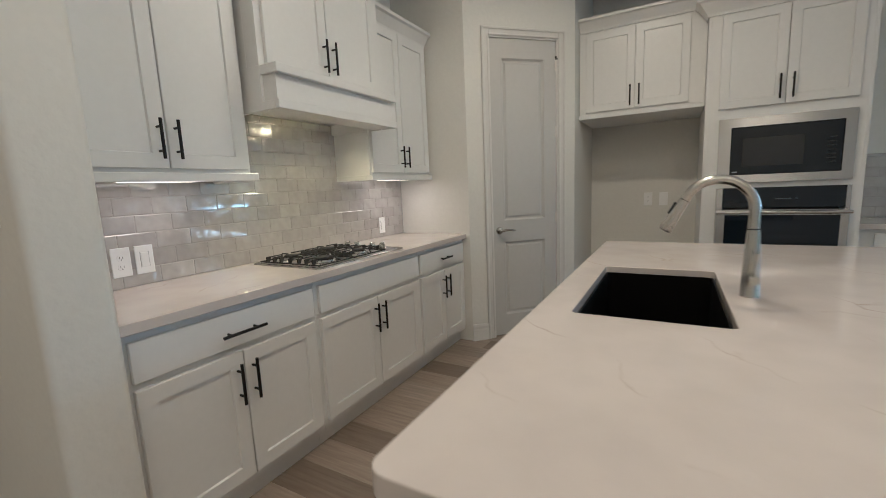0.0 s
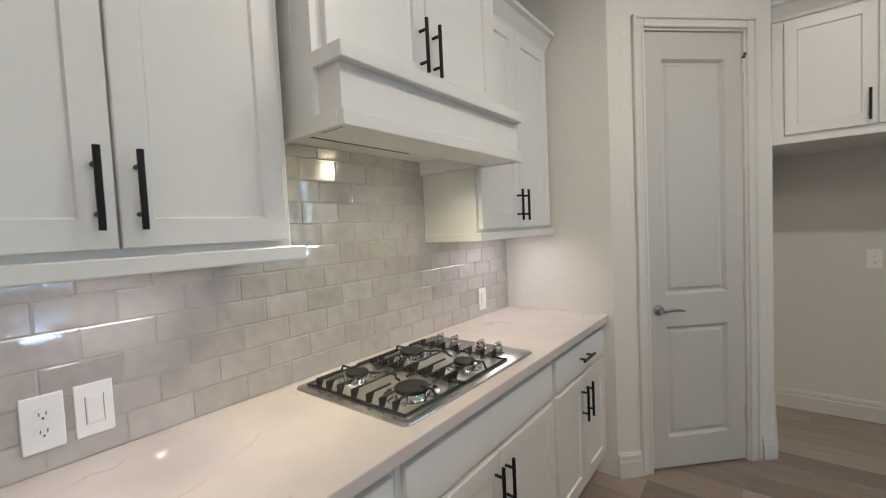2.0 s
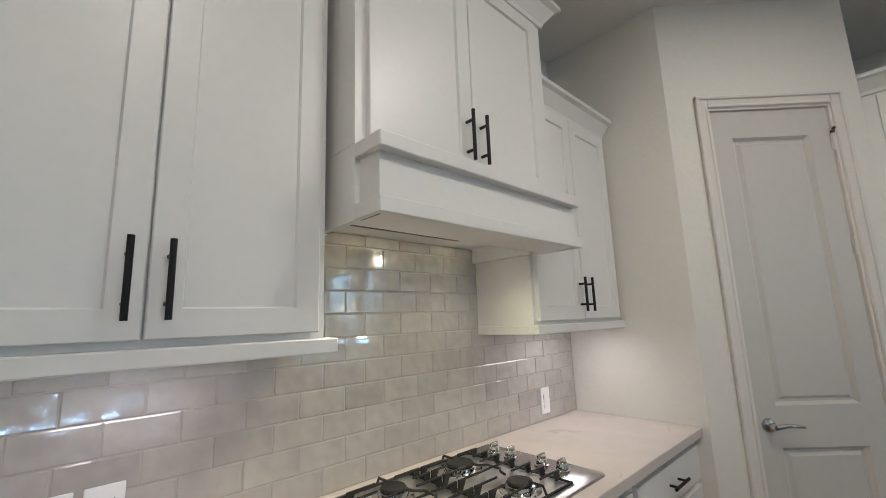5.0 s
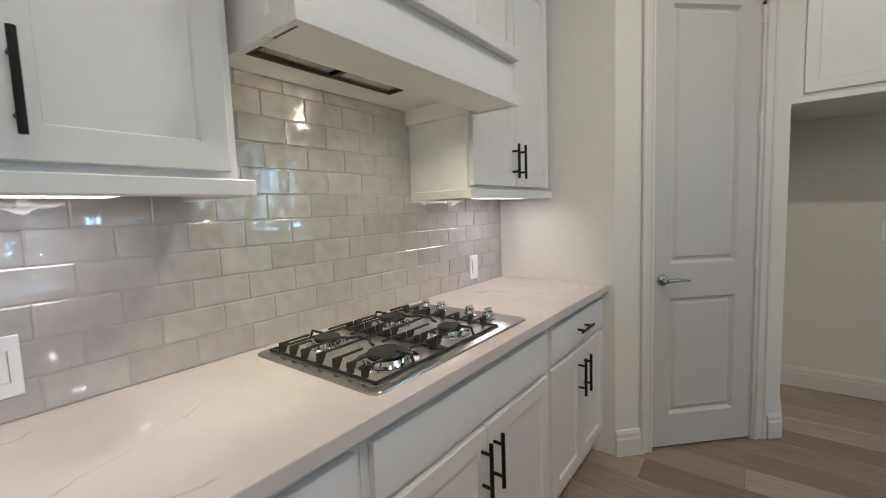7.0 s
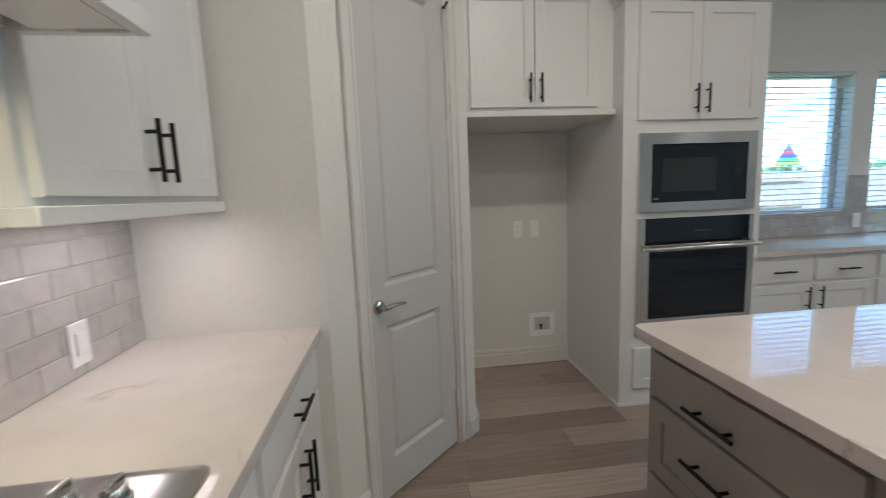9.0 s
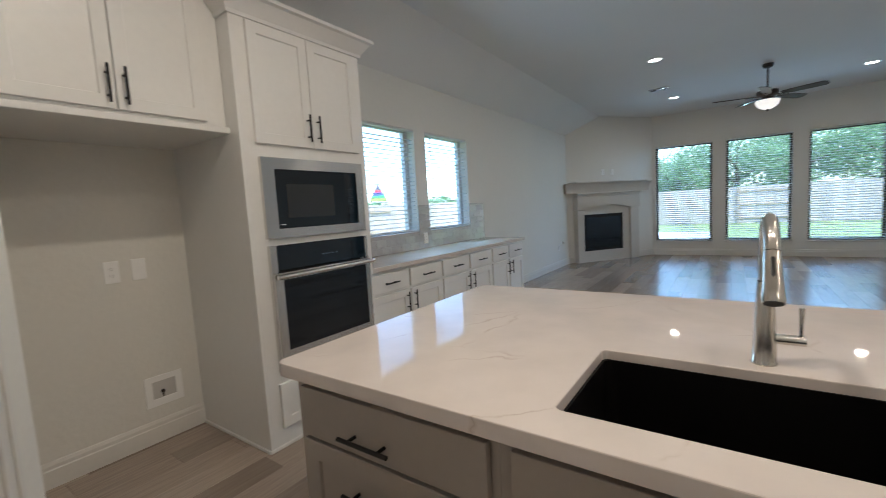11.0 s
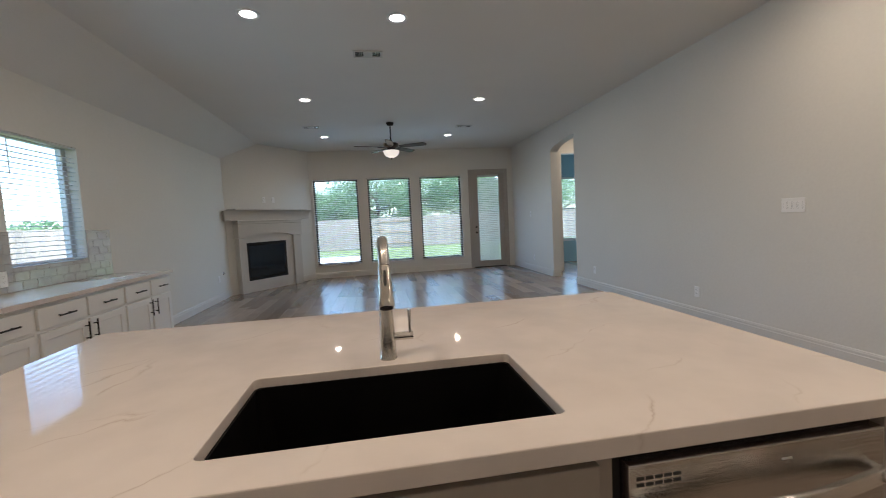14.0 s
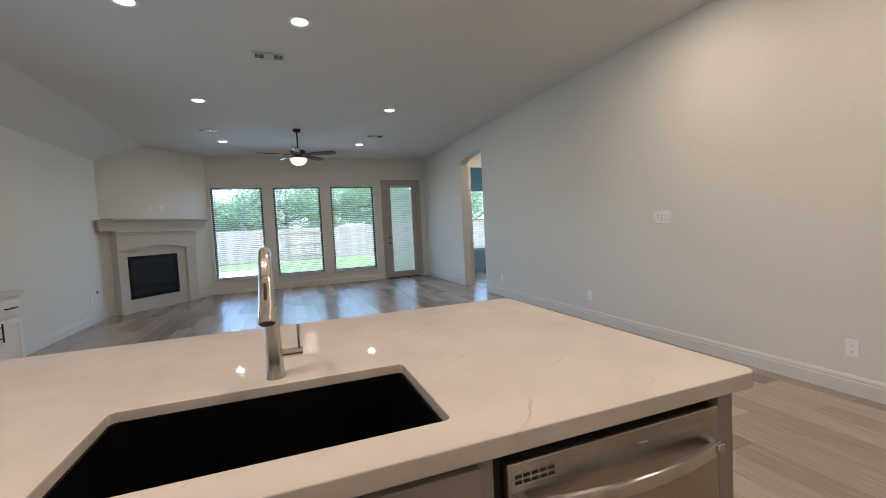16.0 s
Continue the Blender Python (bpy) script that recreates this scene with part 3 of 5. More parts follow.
n = 0
for x0, z0, x1, z1 in NW:
    n += 1
    m = on(x0, NY, z0, 0)
    window("window_%d" % n, m, x1 - x0, z1 - z0, rail=False, sill=False, d=0.02, f=0.06, e=0.022)
    blind(m, x1 - x0, z1 - z0, 0.046, "white two-inch horizontal blind with open slats over the buffet", "blinds of the buffet windows", y=0.032)
first = None
for a, b in EW:
    n += 1
    m = on(EX, a, EZ[0], -90)
    window("window_%d" % n, m, a - b, EZ[1] - EZ[0], rail=False, sash=SASH)
    if first is None or abs((a - b) - first[1]) > 0.02:
        first = (blind(m, a - b, EZ[1] - EZ[0], 0.047, "tall white horizontal blind with open slats", "blinds of the living room windows", tilt=13.0), a - b)
    else:
        copy_thing(first[0], m)
n += 1
m = on(EX, -2.6, 0.60, -90)
window("window_%d" % n, m, 1.15, 1.74)
blind(m, 1.15, 1.74, 0.047, "white horizontal blind with open slats in the next room", "blind of the next room", tilt=13.0)


# daylight of the sky at the window heads
def sky_lamp(m, w, h, watts, tilt=-65, z=None):
    la = new("window_daylight", bpy.data.lights.new("window_daylight", 'AREA'))
    la.data.shape, la.data.size, la.data.size_y = 'RECTANGLE', w - 0.06, 0.05
    la.data.energy, la.data.color = watts, (0.52, 0.80, 0.98)
    la.data.spread = radians(125)
    la.matrix_world = m @ pose(w / 2, -0.004, h - 0.03 if z is None else z, tilt, 0, 0)


for a, b in EW:
    sky_lamp(on(EX, a, EZ[0], -90), a - b, EZ[1] - EZ[0], SKY_W)
sky_lamp(on(EX, -2.6, 0.60, -90), 1.15, 1.74, 2.4)
for x0, z0, x1, z1 in NW:
    sky_lamp(on(x0, NY, z0, 0), x1 - x0, z1 - z0, 0.5, -97, 0.05)


def casing(parent, x0, x1, z1, w=0.062, mat=TRIM, y=0.0):
    """Stepped door casing on three sides of an opening."""
    for name, b in (("casing", (x0 - w, 0, x0, z1 + w)), ("casing", (x1, 0, x1 + w, z1 + w)), ("casing", (x0, z1, x1, z1 + w))):
        bm = B()
        bx(bm, b[0], y - 0.012, b[1], b[2], y, b[3], 0.003)
        if b[2] - b[0] < 0.2:
            out = b[0] < x0
            bx(bm, b[0] if out else b[2] - 0.02, y - 0.022, b[1], b[0] + 0.02 if out else b[2], y - 0.011, b[3], 0.004)
            bx(bm, b[2] - 0.014 if out else b[0], y - 0.017, b[1], b[2] if out else b[0] + 0.014, y - 0.011, b[3] - w, 0.003)
        else:
            bx(bm, b[0] - w, y - 0.022, b[3] - 0.02, b[2] + w, y - 0.011, b[3], 0.004)
            bx(bm, b[0], y - 0.017, b[1], b[2], y - 0.011, b[1] + 0.014, 0.003)
        part(name, bm, mat, parent)


# pantry door
door = thing("door_1", PM, "closed pale-painted two-panel pantry door with a lever handle", "door", kind="structure")
casing(door, 0.2, 0.815, 2.45)
bm = B()
for b in ((0.2, -0.002, 0, 0.212, 0.12, 2.45), (0.803, -0.002, 0, 0.815, 0.12, 2.45), (0.212, -0.002, 2.438, 0.803, 0.12, 2.45)):
    bx(bm, *b)
part("jamb", bm, TRIM, door)
LX0, LX1, LZ0, LZ1 = 0.214, 0.801, 0.012, 2.436
panels = ((0.315, 1.0, 0.692, 2.29), (0.315, 0.188, 0.692, 0.82))
bm = plate(rect(LX0, LZ0, LX1, LZ1), [rect(*p) for p in panels], 0.012, 0.047)
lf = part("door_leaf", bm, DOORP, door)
for a, c, b2, d in panels:
    bm = B()
    bx(bm, a - 0.002, 0.03, c - 0.002, b2 + 0.002, 0.042, d + 0.002)
    # sloped sticking round the sunk panel, and a raised field
    for s in (0, 1):
        i0, i1 = (0.0, 0.014) if s == 0 else (0.024, 0.038)
        y0, y1 = (0.013, 0.029) if s == 0 else (0.030, 0.019)
        o = [bm.verts.new(p) for p in ((a + i0, y0, c + i0), (b2 - i0, y0, c + i0), (b2 - i0, y0, d - i0), (a + i0, y0, d - i0))]
        q = [bm.verts.new(p) for p in ((a + i1, y1, c + i1), (b2 - i1, y1, c + i1), (b2 - i1, y1, d - i1), (a + i1, y1, d - i1))]
        for k in range(4):
            bm.faces.new((o[k], o[(k + 1) % 4], q[(k + 1) % 4], q[k]))
        if s:
            bm.faces.new(q)
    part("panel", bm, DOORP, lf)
bm = lathe(B(), [(0, 0), (0.031, 0), (0.031, 0.004), (0.026, 0.012), (0.012, 0.016), (0.011, 0.05), (0, 0.052)], 20, pose(0.268, 0.012, 0.918, 90))
tube(bm, [(0.268, -0.036, 0.918), (0.285, -0.04, 0.921), (0.32, -0.042, 0.926), (0.36, -0.042, 0.922), (0.388, -0.041, 0.917)], [0.011, 0.0105, 0.009, 0.0075, 0.005])
part("door_handle", bm, NICKEL, lf, "brushed nickel lever handle", smooth=True)
for z in (0.28, 1.0, 1.72, 2.25):
    part("hinge", cyl(bx(B(), 0.793, 0.006, z - 0.045, 0.812, 0.013, z + 0.045), (0.802, 0.004, z - 0.046), (0.802, 0.004, z + 0.046), 0.006, seg=10), TRAY, door, "satin nickel hinge")
bm = cyl(B(), (0.802, 0.0, 2.292), (0.802, 0.0, 2.304), 0.009)
cyl(bm, (0.802, 0, 2.298), (0.772, -0.04, 2.298), 0.004, seg=8)
cyl(bm, (0.775, -0.036, 2.298), (0.768, -0.046, 2.298), 0.008, seg=10)
part("door_stop", bm, BRONZE, door, "bronze hinge-pin door stop", smooth=True)

# glazed garden door
DM = on(EX, 0, 0, -90)
gd = thing("door_2", DM, "closed greige full-glass garden door with enclosed mini blinds", "door", kind="structure")
GREIGE = surface("greige_paint", (0.42, 0.385, 0.345), 0.45, vary=0.03, grain=30, bump=0.03)
casing(gd, -D0, -D1, DZ, 0.085, GREIGE)
LX0, LX1 = -D0 + 0.03, -D1 - 0.03
bm = B()
for b in ((-D0, 0.0, 0, LX0 - 0.003, 0.12, DZ), (LX1 + 0.003, 0, 0, -D1, 0.12, DZ), (LX0, 0, DZ - 0.03, LX1, 0.12, DZ)):
    bx(bm, *b)
part("jamb", bm, GREIGE, gd)
part("threshold", bx(B(), -D0, -0.01, 0, -D1, 0.14, 0.022, 0.004), BRONZE, gd, "dark metal threshold")
G0, G1, GZ0, GZ1 = 0.60, 1.20, 0.17, 2.44
lf = part("door_leaf", plate(rect(LX0, 0.024, LX1, DZ - 0.033), [rect(G0, GZ0, G1, GZ1)], 0.02, 0.064), GREIGE, gd)
bm = B()
for b in ((G0 - 0.025, 0.010, GZ0 - 0.025, G0 + 0.012, 0.021, GZ1 + 0.025), (G1 - 0.012, 0.010, GZ0 - 0.025, G1 + 0.025, 0.021, GZ1 + 0.025), (G0, 0.010, GZ0 - 0.025, G1, 0.021, GZ0 + 0.012), (G0, 0.010, GZ1 - 0.012, G1, 0.021, GZ1 + 0.025)):
    bx(bm, *b, 0.004)
part("glazing_frame", bm, GREIGE, lf)
g = part("pane", bx(B(), G0, 0.03, GZ0, G1, 0.033, GZ1), GLASS, lf)
g.visible_shadow = False
part("blind_head", bx(B(), G0 + 0.015, -0.004, GZ1 - 0.015, G1 - 0.015, 0.026, GZ1 + 0.045, 0.003), SLAT, lf, "white blind head rail")
first = None
for k in range(46):
    at = pose((G0 + G1) / 2, 0.048, GZ0 + 0.03 + k * 0.0485, 46)
    if first is None:
        first = part("slat", bx(B(), -0.29, -0.028, -0.001, 0.29, 0.028, 0.001), SLAT_THIN, gd, at=at)
    else:
        share("slat", first, gd, at)
part("blind_slider", lathe(B(), [(0.032, 0), (0.03, 0.008), (0.012, 0.014), (0, 0.014)], 18, pose(0.90, 0.03, 1.53, 90)), PLASTIC, lf, "round white blind control", smooth=True)
bm = lathe(B(), [(0, 0), (0.028, 0), (0.028, 0.008), (0.01, 0.012), (0.01, 0.035), (0.026, 0.045), (0.026, 0.06), (0, 0.066)], 18, pose(0.535, 0.02, 0.95, 90))
cyl(bm, (0.535, 0.02, 1.10), (0.535, 0.0, 1.10), 0.026)
part("door_handle", bm, BRONZE, lf, "bronze knob with a deadbolt", smooth=True)

# ---------------- range side cabinets ----------------
RM = on(-0.775, 0, 0, 90)     # face of the base cabinets; local x is y in the room, local y goes into the wall


def base_unit(m, x0, x1, depth, label, group, mat=CAB, h=0.876, toe=0.10, toe_in=0.05):
    u = thing("base_cabinet", m, label, "cabinet", group)
    bm = bx(B(), x0, 0.0, toe, x1, depth, h, 0.001)
    part("body", bm, mat, u)
    part("toe_kick", bx(B(), x0, toe_in, 0, x1, depth, toe - 0.001), mat, u)
    return u


L = "white shaker base cabinet with black handles"
u = base_unit(RM, 1.128, 1.949, 0.585, L + ", wide drawer over two doors", "range base cabinets")
leaf(u, 1.157, 0.705, 1.927, 0.845, True, name="drawer", hx=1.545, hz=0.765, upright=False, hlen=0.19)
leaf(u, 1.157, 0.14, 1.5395, 0.68, hx=1.508, hz=0.555)
leaf(u, 1.5445, 0.14, 1.927, 0.68, hx=1.576, hz=0.555)
u = base_unit(RM, 1.95, 2.884, 0.585, L + " below the cooktop", "range base cabinets")
leaf(u, 1.972, 0.705, 2.862, 0.845, True, name="drawer")
leaf(u, 1.972, 0.14, 2.4145, 0.68, hx=2.383, hz=0.565)
leaf(u, 2.4195, 0.14, 2.862, 0.68, hx=2.451, hz=0.565)
u = base_unit(RM, 2.885, 3.586, 0.585, L + ", drawer over two narrow doors", "range base cabinets")
leaf(u, 2.905, 0.705, 3.56, 0.845, True, name="drawer", hx=3.235, hz=0.775, upright=False, hlen=0.15)
leaf(u, 2.905, 0.14, 3.23, 0.68, hx=3.198, hz=0.56)
leaf(u, 3.235, 0.14, 3.56, 0.68, hx=3.267, hz=0.56)


def stone(name, loop, holes, z0, z1, label):
    bm = B()
    edges = []
    for lp in (loop, *holes):
        vs = [bm.verts.new((x, y, z1)) for x, y in lp]
        edges += [bm.edges.new((vs[k], vs[(k + 1) % len(vs)])) for k in range(len(vs))]
    bmesh.ops.triangle_fill(bm, use_beauty=True, use_dissolve=False, edges=edges)
    r = bmesh.ops.extrude_face_region(bm, geom=list(bm.faces))
    for v in (g for g in r["geom"] if isinstance(g, bmesh.types.BMVert)):
        v.co.z = z0
    bmesh.ops.recalc_face_normals(bm, faces=bm.faces)
    rim = [e for e in bm.edges if len(e.link_faces) == 2 and e.calc_face_angle() > radians(60) and abs(e.verts[0].co.z - e.verts[1].co.z) < 1e-5]
    bmesh.ops.bevel(bm, geom=rim, offset=0.003, segments=2, profile=0.5, affect='EDGES')
    return single(name, bm, QUARTZ, label, "countertop")


stone("range_countertop", [(WX, 1.126), (-0.735, 1.126), (-0.735, 3.588), (WX, 3.588)], [rounded(-1.285, 2.04, -0.815, 2.75, 0.02)], 0.876, 0.914, "white veined quartz countertop with a cooktop cutout")


# upper cabinets
def upper(m, x0, x1, z0, z1, depth, label, group, doors, hz, top=None, ends=(0.0, 0.0), hx=0.031, over=(0.0, 0.012)):
    """A wall cabinet; its light rail stands below a shadow gap and runs past the sides by the two lengths of over."""
    u = thing("wall_cabinet", m, label, "cabinet", group)
    zr = z0 - 0.014
    part("body", bx(B(), x0, 0, zr, x1, depth, z1, 0.001), CAB, u)
    for k, (a, b) in enumerate(doors):
        lead = b - hx if k % 2 == 0 else a + hx
        leaf(u, a, hz[2], b, hz[3], hx=lead, hz=(hz[0] + hz[1]) / 2, hlen=hz[1] - hz[0])
    part("light_rail", bx(B(), x0 - over[0], -0.028, z0 - 0.05, x1 + over[1], 0.012, zr, 0.003), CAB, u, "narrow light rail")
    part("light_rail", bx(B(), x1 - 0.008, 0.012, z0 - 0.05, x1 + over[1], depth - 0.01, zr, 0.003), CAB, u, "narrow light rail")
    if over[0]:
        part("light_rail", bx(B(), x0 - over[0], 0.012, z0 - 0.05, x0 + 0.008, depth - 0.01, zr, 0.003), CAB, u, "narrow light rail")
    if top:
        part("crown", crown(B(), x0, x1, z1 - 0.02, left=ends[0], right=ends[1]), CAB, u, "white crown moulding")
    return u


UM = on(-1.057, 0, 0, 90)
DEEP = -1.057 - WX
upper(UM, 1.128, 1.888, 1.415, 2.42, DEEP, "white shaker wall cabinet with two doors and black bar handles", "range wall cabinets", ((1.145, 1.5105), (1.5155, 1.866)), (1.453, 1.608, 1.417, 2.40), top=True, over=(0.0, 0.026))
upper(UM, 2.80, 3.572, 1.415, 2.42, DEEP, "white shaker wall cabinet with black handles beside the pantry wall", "range wall cabinets", ((2.82, 3.184), (3.189, 3.554)), (1.453, 1.608, 1.417, 2.40), top=True, over=(0.010, 0.012))

# hood cabinet
HM = on(-0.95, 0, 0, 90)
HD = -0.95 - WX
H0, H1 = 1.910, 2.835
hood = thing("range_hood", HM, "white wooden range hood with two shaker doors and a stepped apron", "range hood")
part("body", bx(bx(B(), H0 + 0.002, 0, 1.889, H1 - 0.003, 0.085, 2.70, 0.001), H0 + 0.002, 0.085, 1.889, 2.797, HD, 2.70, 0.001), CAB, hood)
leaf(hood, 1.945, 1.905, 2.3475, 2.66, hx=2.316, hz=2.015)
leaf(hood, 2.3525, 1.905, 2.775, 2.66, hx=2.384, hz=2.015)
part("crown", crown(B(), H0 + 0.002, H1 - 0.003, 2.68, left=0.2, right=0.2), CAB, hood, "white crown moulding")
for a, d in ((H0 + 0.002, HD), (H1 - 0.023, 0.085)):
    part("side_panel", bx(B(), a, 0.0, 1.686, a + 0.02, d, 1.889, 0.001), CAB, hood)
part("side_panel", bx(B(), 2.777, 0.085, 1.686, 2.797, HD, 1.889, 0.001), CAB, hood)
part("apron", bx(B(), 1.926, -0.088, 1.70, 2.818, -0.068, 1.85), CAB, hood, "recessed apron board")
for a in (1.926, 2.798):
    part("side_apron", bx(B(), a, -0.068, 1.70, a + 0.02, 0.0, 1.85), CAB, hood)
part("ledge", bx(B(), H0, -0.115, 1.845, H1, -0.001, 1.887, 0.003), CAB, hood, "projecting ledge")
for b in ((H0, -0.113, 1.686, H1, -0.088, 1.726), (H0, -0.088, 1.686, 1.926, -0.001, 1.726), (2.818, -0.088, 1.686, H1, -0.001, 1.726)):
    part("bottom_lip", bx(B(), *b, 0.002), CAB, hood)
part("underside", bx(B(), 1.9325, -0.088, 1.690, 2.8115, 0.06, 1.700), CAB, hood, "cream painted front board")
part("liner", bx(B(), 1.9325, 0.06, 1.750, 2.7765, HD, 1.760), CAB, hood, "cream painted liner")
part("liner_edge", bx(B(), 1.9325, 0.048, 1.700, 2.7765, 0.06, 1.760), CAB, hood)
V0, V1, W0, W1 = 2.0, 2.53, 0.09, 0.25
bm = plate(rect(V0, W0, V1, W1), [rect(V0 + 0.012, W0 + 0.012, 2.259, W1 - 0.012), rect(2.275, W0 + 0.012, V1 - 0.012, W1 - 0.012)], 0.0, 0.012)
bmesh.ops.rotate(bm, verts=bm.verts, cent=(0, 0, 0), matrix=Matrix.Rotation(radians(90), 3, 'X'))
for v in bm.verts:
    v.co = Vector((v.co.x, abs(v.co.y), 1.738 + abs(v.co.z)))
part("insert_frame", bm, BRONZE, hood, "dark hood insert frame")
part("grease_filter", bx(B(), V0 + 0.01, W0 + 0.01, 1.7455, V1 - 0.01, W1 - 0.01, 1.7495), STEEL, hood, "stainless filter")
bm = B()
for b in ((1.933, -0.087, 1.6892, 2.811, -0.084, 1.6902), (1.933, -0.084, 1.6892, 1.936, 0.06, 1.6902)):
    bx(bm, *b)
part("seam", bm, DARK, hood)

for y in (2.10, 2.50):
    part("hood_lens", lathe(B(), [(0.028, 0), (0.026, -0.004), (0, -0.004)], 18, Matrix.Translation((y, 0.078, 1.7495))), STRIP, hood, "small lit hood lamp")
    la = new("hood_lamp", bpy.data.lights.new("hood_lamp", 'AREA'))
    la.data.shape, la.data.size, la.data.energy, la.data.color = 'DISK', 0.045, HOOD_W, (1.0, 0.76, 0.41)
    la.data.spread = radians(130)
    la.matrix_world = pose(-1.028, y, 1.743)

# under-cabinet lights
for a, b, gain in ((1.38, 1.70, 1.0), (3.06, 3.44, 1.5)):
    s = thing("under_cabinet_light", on(-1.06, 0, 0, 90), "slim lit under-cabinet light bar", "light", "under-cabinet lights")
    part("housing", bx(B(), a, 0.02, 1.3715, b, 0.16, 1.401, 0.003), PLASTIC, s)
    part("diffuser", bx(B(), a + 0.01, 0.026, 1.368, b - 0.01, 0.154, 1.372, 0.001), STRIP, s, "glowing diffuser")
    la = new("under_cabinet_lamp", bpy.data.lights.new("under_cabinet_lamp", 'AREA'))
    la.data.shape, la.data.size, la.data.size_y = 'RECTANGLE', 0.14, b - a - 0.05
    la.data.energy, la.data.color = UNDER_W * gain, (1.0, 0.72, 0.58)
    la.matrix_world = pose(-1.15, (a + b) / 2, 1.3655)

# ---------------- cooktop ----------------
ck = thing("gas_cooktop", pose(-1.305, 2.018, 0.914), "stainless four-burner gas cooktop with black cast-iron grates", "cooktop")
CW, CL = 0.515, 0.752
bm = B()
prism(bm, rounded(0, 0, CW, CL, 0.025), 0.0, 0.007)
bmesh.ops.recalc_face_normals(bm, faces=bm.faces)
bmesh.ops.bevel(bm, geom=[e for e in bm.edges if all(v.co.z > 0.006 for v in e.verts)], offset=0.005, segments=2, profile=0.5, affect='EDGES')
part("deck", bm, DARKENED_STEEL, ck, smooth=True)
tray = B()
prism(tray, rounded(0.025, 0.025, CW - 0.025, 0.60, 0.02), 0.0072, 0.0085)
part("tray", tray, TRAY, ck, "satin steel burner tray")
for bxp, byp, r in ((0.13, 0.165, 0.038), (0.385, 0.165, 0.052), (0.13, 0.45, 0.046), (0.385, 0.45, 0.038)):
    bu = part("burner", lathe(B(), [(r * 1.75, 0.0085), (r * 1.7, 0.012), (r * 1.25, 0.014), (r * 1.2, 0.024), (r * 1.02, 0.027), (0, 0.027)], 28, Matrix.Translation((bxp, byp, 0))), CHROME, ck, "ribbed aluminium burner", smooth=True)
    part("cap", lathe(B(), [(r * 1.02, 0.0272), (r * 1.06, 0.031), (r * 0.98, 0.036), (0, 0.037)], 28, Matrix.Translation((bxp, byp, 0))), IRON, bu, "black enamel burner cap", smooth=True)


def grate():
    """A low frame from which wedge feet rise to bars along its short way, broken over the burners."""
    bm = B()
    x0, x1, y0, y1, z, lo = 0.036, CW - 0.036, 0.030, 0.302, 0.042, 0.017
    w = 0.0036
    for b in ((x0, y0, x1, y0), (x0, y1, x1, y1), (x0, y0, x0, y1), (x1, y0, x1, y1)):
        bx(bm, b[0] - w, b[1] - w, 0.010, b[2] + w, b[3] + w, lo, 0.002)
    ym = (y0 + y1) / 2
    for x, gap in ((0.082, 0.05), (0.135, 0.11), (0.19, 0.05), (0.2575, 0.0), (0.325, 0.05), (0.38, 0.11), (0.433, 0.05)):
        runs = ((y0, ym - gap / 2 - 0.01), (ym + gap / 2 + 0.01, y1)) if gap else ((y0, y1),)
        for a, b in runs:
            bx(bm, x - w * 0.8, a, z - 0.007, x + w * 0.8, b, z, 0.002)
        for y, s in ((y0, 1), (y1, -1)):
            foot = [(y, z - 0.001), (y + s * 0.030, z - 0.003), (y + s * 0.016, lo - 0.006), (y, lo - 0.006)]
            va = [bm.verts.new((x - w, p, q)) for p, q in foot]
            vb = [bm.verts.new((x + w, p, q)) for p, q in foot]
            bm.faces.new(va)
            bm.faces.new(vb)
            for k in range(4):
                bm.faces.new((va[k], va[(k + 1) % 4], vb[(k + 1) % 4], vb[k]))
    for x, s in ((x0, 1), (x1, -1)):
        tube(bm, [(x, ym, lo - 0.004), (x + s * 0.012, ym, z - 0.004), (x + s * 0.06, ym, z - 0.004)], 0.0042, 8)
        cx = x + s * 0.106
        tube(bm, [(cx + s * 0.045, ym, z - 0.004), (cx + s * 0.07, ym + 0.010, z - 0.004), (cx + s * 0.09, ym + 0.03, z - 0.004), (0.2575, ym + 0.03, z - 0.004)], 0.0042, 8)
    for x in (x0, x1):
        for y in (y0, y1):
            bx(bm, x - w, y - w, 0.0085, x + w, y + w, lo, 0.001)
    return bm


g1 = part("grate", grate(), IRON, ck, "black cast-iron grate", smooth=True, at=Matrix.Translation((0, 0.004, 0)))
share("grate", g1, ck, Matrix.Translation((0, 0.285, 0)), "black cast-iron grate")
kn = None
for x in (0.10, 0.18, 0.315, 0.395):
    if kn is None:
        bm = lathe(B(), [(0.026, 0.007), (0.026, 0.012), (0.021, 0.014), (0.020, 0.030), (0.017, 0.034), (0, 0.035)], 22)
        bx(bm, -0.006, -0.021, 0.014, 0.006, 0.021, 0.046, 0.003)
        kn = part("knob", bm, CHROME, ck, "polished steel knob", smooth=True, at=Matrix.Translation((x, 0.672, 0)))
    else:
        share("knob", kn, ck, Matrix.Translation((x, 0.672, 0)), "polished steel knob")


